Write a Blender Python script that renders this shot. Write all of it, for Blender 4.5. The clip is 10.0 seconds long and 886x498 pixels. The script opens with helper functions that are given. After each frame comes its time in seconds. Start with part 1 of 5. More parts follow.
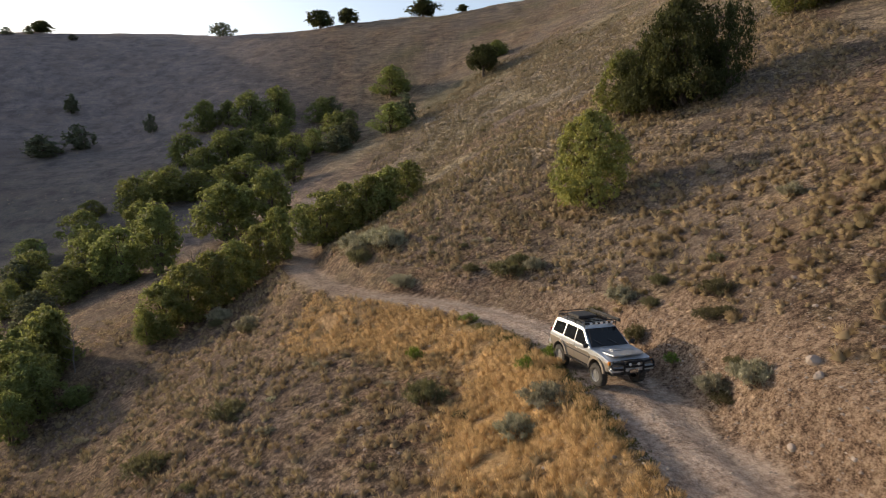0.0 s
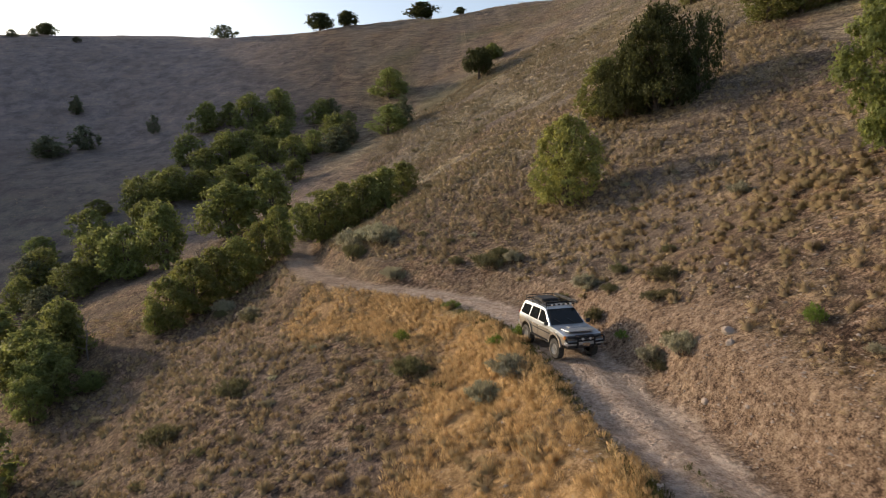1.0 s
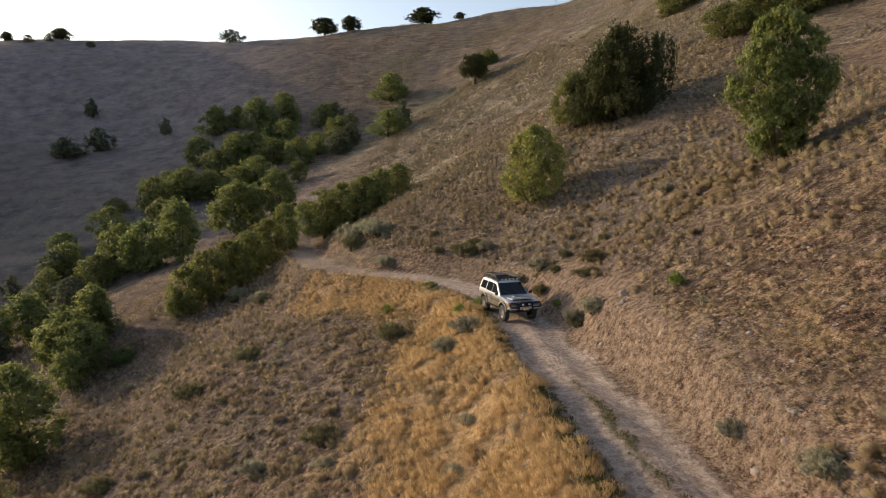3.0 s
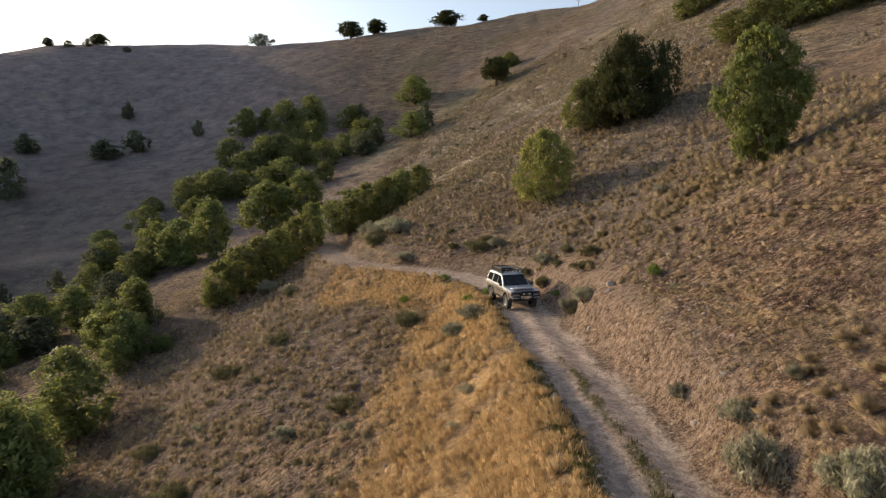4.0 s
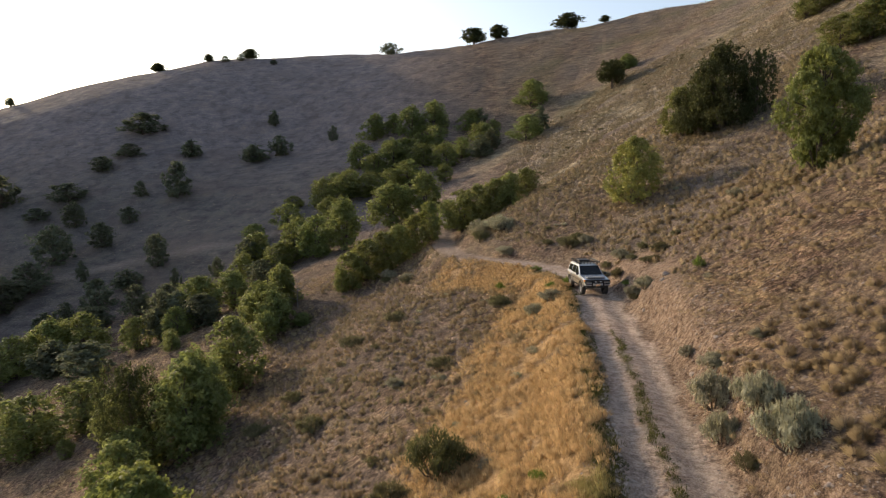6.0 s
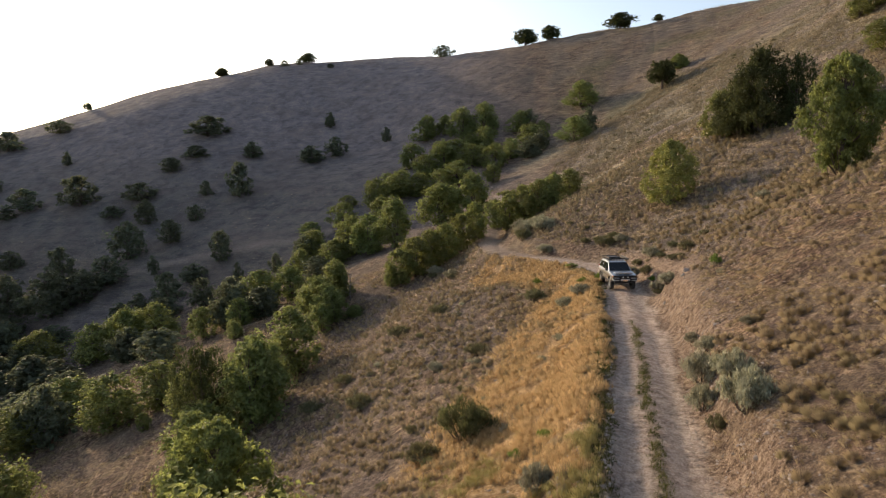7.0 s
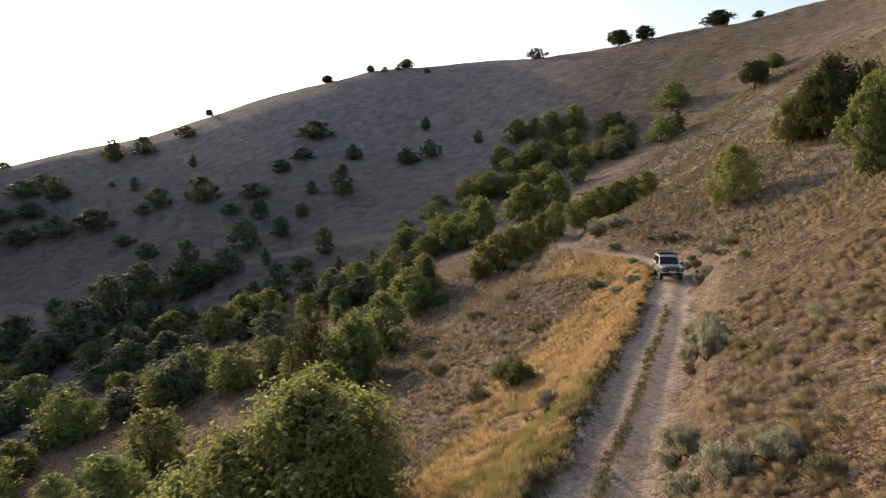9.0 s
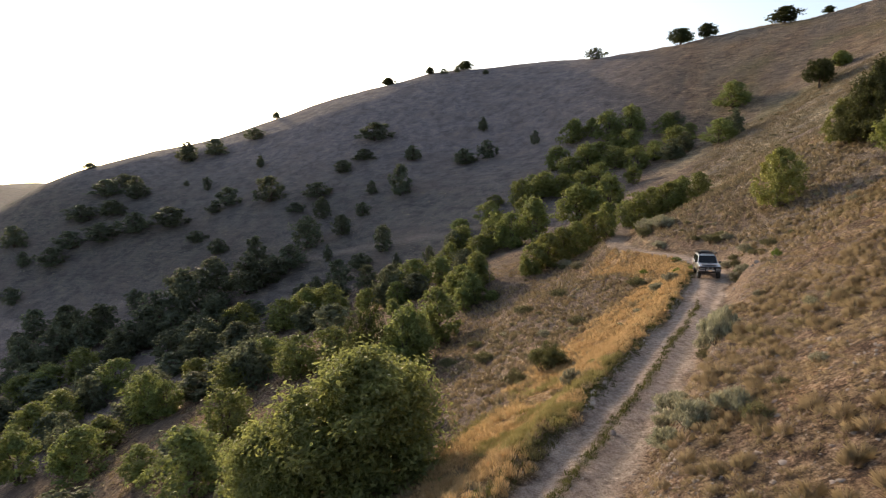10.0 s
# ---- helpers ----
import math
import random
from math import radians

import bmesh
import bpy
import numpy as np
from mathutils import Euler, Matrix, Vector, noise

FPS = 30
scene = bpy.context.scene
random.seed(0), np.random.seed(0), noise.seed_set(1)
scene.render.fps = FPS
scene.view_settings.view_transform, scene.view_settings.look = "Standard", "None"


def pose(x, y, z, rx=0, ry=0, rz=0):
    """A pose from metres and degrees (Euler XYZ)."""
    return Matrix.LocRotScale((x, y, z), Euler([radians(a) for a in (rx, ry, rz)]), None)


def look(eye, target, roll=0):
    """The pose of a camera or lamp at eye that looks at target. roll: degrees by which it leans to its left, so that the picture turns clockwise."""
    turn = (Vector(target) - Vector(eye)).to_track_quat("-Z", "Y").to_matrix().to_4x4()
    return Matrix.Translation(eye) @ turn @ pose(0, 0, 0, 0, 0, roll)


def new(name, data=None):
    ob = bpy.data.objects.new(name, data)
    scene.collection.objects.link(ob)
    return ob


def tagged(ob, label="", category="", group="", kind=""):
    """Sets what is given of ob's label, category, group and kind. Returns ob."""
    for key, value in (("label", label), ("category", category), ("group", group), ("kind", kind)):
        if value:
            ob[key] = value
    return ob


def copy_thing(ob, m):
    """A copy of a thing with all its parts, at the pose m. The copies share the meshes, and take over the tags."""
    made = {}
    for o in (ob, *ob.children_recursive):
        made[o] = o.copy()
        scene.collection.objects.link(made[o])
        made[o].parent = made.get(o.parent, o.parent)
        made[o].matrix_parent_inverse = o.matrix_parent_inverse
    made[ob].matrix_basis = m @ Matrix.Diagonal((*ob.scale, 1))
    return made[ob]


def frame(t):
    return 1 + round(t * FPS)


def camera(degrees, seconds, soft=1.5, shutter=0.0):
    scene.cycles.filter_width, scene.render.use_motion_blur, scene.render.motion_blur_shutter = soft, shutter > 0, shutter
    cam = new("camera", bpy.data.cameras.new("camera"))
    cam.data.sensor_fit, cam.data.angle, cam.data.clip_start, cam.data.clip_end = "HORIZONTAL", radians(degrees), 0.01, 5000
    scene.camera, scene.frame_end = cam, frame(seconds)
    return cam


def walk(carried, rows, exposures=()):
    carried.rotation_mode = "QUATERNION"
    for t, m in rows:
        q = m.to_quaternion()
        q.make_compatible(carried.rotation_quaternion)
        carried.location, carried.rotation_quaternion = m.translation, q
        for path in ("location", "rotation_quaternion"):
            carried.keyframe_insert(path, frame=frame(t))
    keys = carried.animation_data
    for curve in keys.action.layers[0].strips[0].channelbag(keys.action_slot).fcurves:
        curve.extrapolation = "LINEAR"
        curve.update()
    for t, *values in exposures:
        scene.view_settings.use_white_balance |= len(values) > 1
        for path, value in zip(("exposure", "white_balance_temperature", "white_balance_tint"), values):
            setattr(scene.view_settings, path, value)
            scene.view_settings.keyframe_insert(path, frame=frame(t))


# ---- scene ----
# ================= camera and walk =================
cam = camera(69.5, 10.0, soft=1.0, shutter=0.35)
METRES, EYE, TILT, LEAN, TURN = 37.5, 7.0, -6.6, 0.6, 0.0
ROWS = [
    (0.0, 0.0, 0.0, 0.0, 0.0, 0.0, -0.0),
    (0.5, 0.0112, -0.0435, -0.0047, 0.02, -0.01, -0.02),
    (1.0, 0.0221, -0.0873, -0.0098, 0.04, -0.01, -0.01),
    (1.5, 0.0325, -0.1315, -0.0148, 0.05, -0.01, -0.03),
    (2.0, 0.0431, -0.1761, -0.0198, 0.13, -0.02, -0.03),
    (2.5, 0.0545, -0.2216, -0.0241, 0.28, -0.03, -0.07),
    (4.0, 0.0893, -0.3655, -0.034, 2.75, -0.12, -0.32),
    (4.5, 0.1044, -0.4132, -0.0368, 5.44, -0.15, -0.63),
    (5.0, 0.1221, -0.4603, -0.0395, 8.29, -0.21, -0.95),
    (5.5, 0.1422, -0.5071, -0.0419, 11.04, -0.29, -1.22),
    (7.0, 0.2143, -0.6437, -0.0485, 18.41, -0.58, -2.04),
    (7.5, 0.2419, -0.6881, -0.0513, 20.31, -0.67, -2.23),
    (8.0, 0.2706, -0.7314, -0.0534, 22.08, -0.76, -2.43),
    (8.5, 0.3008, -0.7744, -0.0557, 24.31, -0.87, -2.66),
    (9.0, 0.333, -0.8173, -0.058, 26.91, -1.02, -2.93),
    (9.5, 0.3676, -0.859, -0.0599, 29.43, -1.18, -3.18),
    (10.0, 0.4027, -0.8961, -0.0614, 32.19, -1.35, -3.47),
]
walk(cam, [(t, pose(0, 0, EYE, TILT, LEAN, TURN) @ pose(METRES * x, METRES * y, METRES * z, 90 + pitch, roll, yaw)) for t, x, y, z, yaw, pitch, roll in ROWS], exposures=[(0.0, 0.62), (2.5, 0.63), (4.5, 0.69), (7.5, 0.78), (10.0, 0.82)])

# ================= world, sun, exposure =================
SUN_AZ = 300.0   # compass bearing of the sun, degrees clockwise from +y
SUN_EL = 14.5
world = bpy.data.worlds.new("sky")
scene.world = world
world.use_nodes = True
wn = world.node_tree
sky = wn.nodes.new("ShaderNodeTexSky")
sky.sky_type = "NISHITA"
sky.sun_disc = False
sky.sun_elevation = radians(SUN_EL)
sky.sun_rotation = radians(SUN_AZ)
sky.dust_density = 7.0
sky.air_density = 1.0
sky.altitude = 1500
haze = wn.nodes.new("ShaderNodeHueSaturation")   # smoky summer air greys the blue
haze.inputs["Saturation"].default_value = 0.78
wn.links.new(sky.outputs["Color"], haze.inputs["Color"])
wn.links.new(haze.outputs["Color"], wn.nodes["Background"].inputs["Color"])
wn.nodes["Background"].inputs["Strength"].default_value = 0.15
sun = new("sun", bpy.data.lights.new("sun", "SUN"))
sun.data.energy = 2.15
sun.data.angle = radians(0.6)
sun.data.color = (1.0, 0.76, 0.475)
az, el = radians(SUN_AZ), radians(SUN_EL)
to_sun = Vector((math.sin(az) * math.cos(el), math.cos(az) * math.cos(el), math.sin(el)))
sun.matrix_world = look(to_sun * 300, (0, 0, 0))

# ================= shape of the land =================
# GROUND-BEGIN
ROAD = [(10.2, -46, 0.9), (9.7, -33, 0.5), (9.3, -22, 0.2), (8.6, -10, 0), (7.95, 0, 0), (7.5, 7, 0), (6.7, 14.8, 0), (6.15, 19.4, 0), (5.5, 23.5, 0), (4.5, 27.4, 0), (2.4, 31.6, -0.05), (-1.0, 35.6, -0.15), (-4.6, 39.4, -0.4), (-8.4, 45, -0.7), (-12.0, 54, -1.1), (-14.6, 64, -1.4), (-17, 76, 0.6), (-19, 92, 3.9)]
BANK = [(11.8, -30, 1.5), (13, -12, 2.6), (12.8, 0, 2.8), (12.6, 11, 3.5), (12.2, 20, 3.7), (11.5, 30, 3.9), (4.5, 37, 2.1), (-2, 48, 2.6)]
SLOPE = [(20, -32, 5.5), (20, -12, 6.4), (20, 5, 7.5), (19.5, 20, 7.9), (18.5, 34, 7.9), (15, 46, 10.0), (7, 58, 9.9), (1, 78, 9.3)]
BROW = [(44, -50, 16.2), (46, -15, 19.0), (46, 15, 21.3), (42, 40, 20.9), (32, 58, 21.3), (24, 85, 22.8), (20, 115, 27.9), (16, 145, 35.0)]
HIGH = [(90, -40, 38.6), (95, 30, 48.3), (85, 90, 57.4), (70, 150, 66.0), (42, 152, 48.5), (20, 205, 59.0), (42, 207, 62.0), (70, 235, 68.0)]
CREASE = [(4.4, -22, -2.2), (3.6, -12, -2.2), (3.8, -2, -1.7), (3.6, 6, -1.4), (2.2, 13, -1.4), (0.8, 21, -1.6), (-1.5, 28, -1.7), (-7, 36, -2.2)]
APRON = [(-6, -34, -7.4), (-4, -14, -6.2), (-4, 2, -5.5), (-6, 14, -5.4), (-9, 24, -5.3), (-13, 32, -5.5), (-13, 42, -3.8), (-18, 56, -3.6)]
RAVINE = [(-36, -34, -24.5), (-29, -4, -18.9), (-25, 14, -13.7), (-22, 30, -10.7), (-20, 42, -7.3), (-17, 52, -3.8)]
SPUR = [(-62, -8, -31.0), (-52, 12, -22.7), (-43, 27, -16.8), (-36, 40, -12.1), (-30, 53, -7.6), (-24, 68, -3.0)]
GULLY = [(-210, 15, -40.6), (-160, 38, -33.8), (-115, 50, -27.2), (-85, 60, -21.1), (-62, 67, -14.2), (-45, 80, -6.9), (-30, 98, 2.1), (-19, 117, 11.3), (-11, 138, 19.5), (-12, 155, 28.5)]
FAR_FOOT = [(-200, 75, -9.0), (-160, 82, -10.0), (-125, 90, -8.5), (-92, 100, -4.2), (-65, 112, 2.0), (-42, 135, 12.1)]
FAR_SIDE = [(-235, 105, 12.5), (-195, 118, 10.6), (-158, 130, 15.1), (-120, 145, 19.1), (-85, 160, 20.6), (-52, 170, 30.8), (-25, 180, 42.0)]
CREST = [(-260, 75, -6.0), (-238, 100, 10.7), (-215, 140, 22.0), (-185, 178, 39.0), (-145, 209, 53.2), (-95, 226, 55.2), (-65, 228, 55.2), (-31, 222, 56.8), (-7, 210, 57.1)]
BEYOND = [(-320, 60, -30.9), (-300, 180, -4.1), (-210, 245, 31.0), (-150, 290, 26.8), (-60, 310, 31.1), (20, 300, 51.3)]
LOW = [(-60, -70, -35.3), (-120, -30, -45.5), (-190, -70, -54.2)]


def spline_surface(lines, scale=100.0):
    """A smooth surface (thin plate) through the break lines of the land."""
    p = np.array([q for line in lines for q in line], float)
    n = len(p)
    xy = p[:, :2] / scale

    def kernel(a, b):
        r = np.sqrt(((a[:, None, :] - b[None, :, :]) ** 2).sum(2))
        return r * r * np.log(r + 1e-9)

    a = np.zeros((n + 3, n + 3))
    a[:n, :n] = kernel(xy, xy) + np.eye(n) * 1e-6
    a[:n, n] = 1
    a[:n, n + 1:] = xy
    a[n:, :n] = a[:n, n:].T
    w = np.linalg.solve(a, np.concatenate([p[:, 2], np.zeros(3)]))

    def at(x, y):
        q = np.stack([x, y], 1) / scale
        out = np.empty(len(q))
        for i in range(0, len(q), 20000):
            s = q[i:i + 20000]
            out[i:i + 20000] = kernel(s, xy) @ w[:n] + w[n] + s @ w[n + 1:]
        return out
    return at


land = spline_surface([ROAD, BANK, SLOPE, BROW, HIGH, CREASE, APRON, RAVINE, SPUR, GULLY, FAR_FOOT, FAR_SIDE, CREST, BEYOND, LOW])


def smooth(a, b, v):
    k = np.clip((v - a) / (b - a), 0, 1)
    return k * k * (3 - 2 * k)


def lattice(ix, iy, seed):
    h = (ix.astype(np.int64) * 374761393 + iy.astype(np.int64) * 668265263 + seed * 974634777) & 0xFFFFFFFF
    h = ((h ^ (h >> 13)) * 1274126177) & 0xFFFFFFFF
    return ((h ^ (h >> 16)) & 0xFFFF) / 65535.0


def rough(x, y, size, seed=0):
    """Value noise from -1 to 1 with bumps of the given size."""
    u, v = x / size, y / size
    i, j = np.floor(u), np.floor(v)
    f, g = u - i, v - j
    f, g = f * f * (3 - 2 * f), g * g * (3 - 2 * g)
    n = (lattice(i, j, seed) * (1 - f) + lattice(i + 1, j, seed) * f) * (1 - g) + (lattice(i, j + 1, seed) * (1 - f) + lattice(i + 1, j + 1, seed) * f) * g
    return 2 * n - 1


def fine_line(points, step=0.5):
    """A smooth run through the points, with a place every half metre or so."""
    p = np.array(points, float)
    ext = np.vstack([2 * p[0] - p[1], p, 2 * p[-1] - p[-2]])
    out = []
    for k in range(1, len(ext) - 2):
        a, b, c, d = ext[k - 1:k + 3]
        m = max(2, int(np.linalg.norm(c - b) / step))
        for i in range(m):
            s = i / m
            out.append(0.5 * (2 * b + (c - a) * s + (2 * a - 5 * b + 4 * c - d) * s * s + (3 * b - a - 3 * c + d) * s ** 3))
    out.append(p[-1])
    return np.array(out)


ROAD_FINE = fine_line(ROAD)


def road_offset(x, y):
    """Metres from the road's middle, right of it positive as one goes north, and the road's height there."""
    d, z = np.full(len(x), 1e3), np.zeros(len(x))
    near = np.where((x > -30) & (x < 22) & (y > -52) & (y < 100))[0]
    for c in range(0, len(near), 20000):
        i = near[c:c + 20000]
        px, py = x[i], y[i]
        best, side, height = np.full(len(i), 1e6), np.zeros(len(i)), np.zeros(len(i))
        for k in range(0, len(ROAD_FINE) - 1):
            ax, ay, az_ = ROAD_FINE[k]
            bx, by, bz = ROAD_FINE[k + 1]
            ux, uy = bx - ax, by - ay
            s = np.clip(((px - ax) * ux + (py - ay) * uy) / (ux * ux + uy * uy), 0, 1)
            qx, qy = px - ax - s * ux, py - ay - s * uy
            r = qx * qx + qy * qy
            m = r < best
            best = np.where(m, r, best)
            side = np.where(m, np.sign(ux * -qy + uy * qx), side)
            height = np.where(m, az_ + s * (bz - az_), height)
        d[i] = np.sqrt(best) * side
        z[i] = height
    return d, z


def ground(x, y, detail=True):
    """Height of the ground."""
    x, y = np.atleast_1d(np.asarray(x, float)), np.atleast_1d(np.asarray(y, float))
    z = land(np.clip(x, -340, 130), np.clip(y, -90, 330))
    # far off the land goes over into rolling country round about
    reach = np.maximum(np.maximum(-330 - x, x - 120), np.maximum(-80 - y, y - 320))
    k = smooth(0, 260, reach)
    rolling = -30 + 26 * np.exp(-((x + 800) / 220) ** 2 - ((y - 240) / 420) ** 2) + 12 * rough(x, y, 240, 5) + 40 * smooth(100, 500, x) + 15 * smooth(250, 700, y)
    z = z * (1 - k) + rolling * k
    d, zr = road_offset(x, y)
    wob = 0.25 * rough(x, y, 2.3, 3) + 0.12 * rough(x, y, 0.8, 4)
    up = smooth(1.3, 2.9, d + wob)
    down = np.clip((-d + wob - 1.3) / (0.3 + 1.6 * smooth(17, 25, y)), 0, 1)
    off = np.clip(up + down, 0, 1)
    sunk = 0.30 * smooth(24, 14, y)
    bed = zr - sunk - 0.07 * np.exp(-((np.abs(d) - 0.78) / 0.32) ** 2) + 0.03 * np.exp(-(d / 0.3) ** 2)
    if detail:
        z = z + (0.35 * rough(x, y, 9, 1) + 0.16 * rough(x, y, 3.1, 2)) * smooth(1.5, 8, np.abs(d))
        z = z + (0.11 * rough(x, y, 1.2, 6) + 0.05 * rough(x, y, 0.6, 7)) * np.clip(off + 0.15, 0, 1)
        z = z + 0.8 * rough(x, y, 26, 8) * smooth(40, 110, np.hypot(x - 5, y - 10))
        lip = zr - sunk + 0.15 + 0.08 * rough(x, y, 1.7, 9) + 0.05 * rough(x, y, 0.7, 10)   # grassy lip along the track's lower edge
        k = smooth(-4.2, -1.75, d) * smooth(0, -0.1, d) * smooth(32, 22, y)
        z = z * (1 - k) + np.maximum(z, lip) * k
    return z * off + bed * (1 - off)
# GROUND-END

# ================= materials =================
def material(name):
    m = bpy.data.materials.new(name)
    m.use_nodes = True
    nt = m.node_tree
    return m, nt, nt.nodes["Principled BSDF"]


def node(nt, kind, **kw):
    n = nt.nodes.new(kind)
    for k, v in kw.items():
        n.inputs[k.replace("_", " ")].default_value = v
    return n


def noise_tex(nt, scale, detail=4.0, roughness=0.6, source="Object"):
    tc = nt.nodes.new("ShaderNodeTexCoord")
    n = nt.nodes.new("ShaderNodeTexNoise")
    n.inputs["Scale"].default_value = scale
    n.inputs["Detail"].default_value = detail
    n.inputs["Roughness"].default_value = roughness
    nt.links.new(tc.outputs[source], n.inputs["Vector"])
    return n.outputs["Fac"]


def ramp(nt, fac, *stops):
    r = nt.nodes.new("ShaderNodeValToRGB")
    while len(r.color_ramp.elements) < len(stops):
        r.color_ramp.elements.new(0.5)
    for e, (p, c) in zip(r.color_ramp.elements, stops):
        e.position = p
        e.color = (*c, 1) if len(c) == 3 else c
    nt.links.new(fac, r.inputs["Fac"])
    return r.outputs["Color"]


def mix(nt, fac, a, b, blend="MIX"):
    m = nt.nodes.new("ShaderNodeMix")
    m.data_type = "RGBA"
    m.blend_type = blend
    for sock, v in ((m.inputs[0], fac), (m.inputs[6], a), (m.inputs[7], b)):
        if isinstance(v, bpy.types.NodeSocket):
            nt.links.new(v, sock)
        else:
            sock.default_value = v if isinstance(v, float) else (*v, 1)
    return m.outputs[2]


def maths(nt, op, a, b=0.0, clamp=False):
    m = nt.nodes.new("ShaderNodeMath")
    m.operation = op
    m.use_clamp = clamp
    for sock, v in ((m.inputs[0], a), (m.inputs[1], b)):
        if isinstance(v, bpy.types.NodeSocket):
            nt.links.new(v, sock)
        else:
            sock.default_value = v
    return m.outputs[0]


def bump(nt, bsdf, height, strength, distance):
    b = nt.nodes.new("ShaderNodeBump")
    b.inputs["Strength"].default_value = strength
    b.inputs["Distance"].default_value = distance
    nt.links.new(height, b.inputs["Height"])
    nt.links.new(b.outputs["Normal"], bsdf.inputs["Normal"])


def attribute(nt, name):
    a = nt.nodes.new("ShaderNodeAttribute")
    a.attribute_name = name
    return a.outputs["Fac"]


def leaf_material(name, dark, light, glow, yellow=None, sheen=0.25):
    """Leaves: colour differs from leaf to leaf and from plant to plant; light shines through them."""
    m, nt, b = material(name)
    geo = nt.nodes.new("ShaderNodeNewGeometry")
    info = nt.nodes.new("ShaderNodeObjectInfo")
    col = mix(nt, geo.outputs["Random Per Island"], dark, light)
    if yellow:
        k = maths(nt, "MULTIPLY", maths(nt, "GREATER_THAN", geo.outputs["Random Per Island"], 0.8), 0.75)
        col = mix(nt, k, col, yellow)
    hue = nt.nodes.new("ShaderNodeHueSaturation")
    hue.inputs["Saturation"].default_value = 1.0
    nt.links.new(maths(nt, "ADD", maths(nt, "MULTIPLY", info.outputs["Random"], 0.05), 0.475), hue.inputs["Hue"])
    nt.links.new(maths(nt, "ADD", maths(nt, "MULTIPLY", info.outputs["Random"], 0.5), 0.75), hue.inputs["Value"])
    nt.links.new(col, hue.inputs["Color"])
    nt.links.new(hue.outputs["Color"], b.inputs["Base Color"])
    b.inputs["Roughness"].default_value = 0.55
    b.inputs["Specular IOR Level"].default_value = sheen
    tr = nt.nodes.new("ShaderNodeBsdfTranslucent")
    nt.links.new(mix(nt, 0.6, hue.outputs["Color"], glow), tr.inputs["Color"])
    mx = nt.nodes.new("ShaderNodeMixShader")
    mx.inputs[0].default_value = 0.42
    nt.links.new(b.outputs[0], mx.inputs[1])
    nt.links.new(tr.outputs[0], mx.inputs[2])
    nt.links.new(mx.outputs[0], nt.nodes["Material Output"].inputs["Surface"])
    return m


def grass_material(name, dark, light, olive=(0.2, 0.19, 0.1)):
    """Dry blades: colour drifts over half a metre, from tuft to tuft and from blade to blade; light passes through."""
    m, nt, b = material(name)
    geo = nt.nodes.new("ShaderNodeNewGeometry")
    tuft = attribute(nt, "tone")
    tone = maths(nt, "ADD", maths(nt, "MULTIPLY", noise_tex(nt, 1.6, 3, 0.6), 0.9), maths(nt, "MULTIPLY", geo.outputs["Random Per Island"], 0.25))
    tone = maths(nt, "ADD", tone, maths(nt, "MULTIPLY", tuft, 0.55))
    col = mix(nt, maths(nt, "SUBTRACT", tone, 0.36, True), dark, light)
    grey = maths(nt, "MULTIPLY", maths(nt, "SUBTRACT", attribute(nt, "olive"), 0.68, True), 2.2, True)
    col = mix(nt, grey, col, olive)
    d = nt.nodes.new("ShaderNodeBsdfDiffuse")
    t = nt.nodes.new("ShaderNodeBsdfTranslucent")
    mx = nt.nodes.new("ShaderNodeMixShader")
    mx.inputs[0].default_value = 0.5
    for k, s in enumerate((d, t)):
        nt.links.new(col, s.inputs["Color"])
        nt.links.new(s.outputs[0], mx.inputs[k + 1])
    nt.links.new(mx.outputs[0], nt.nodes["Material Output"].inputs["Surface"])
    return m


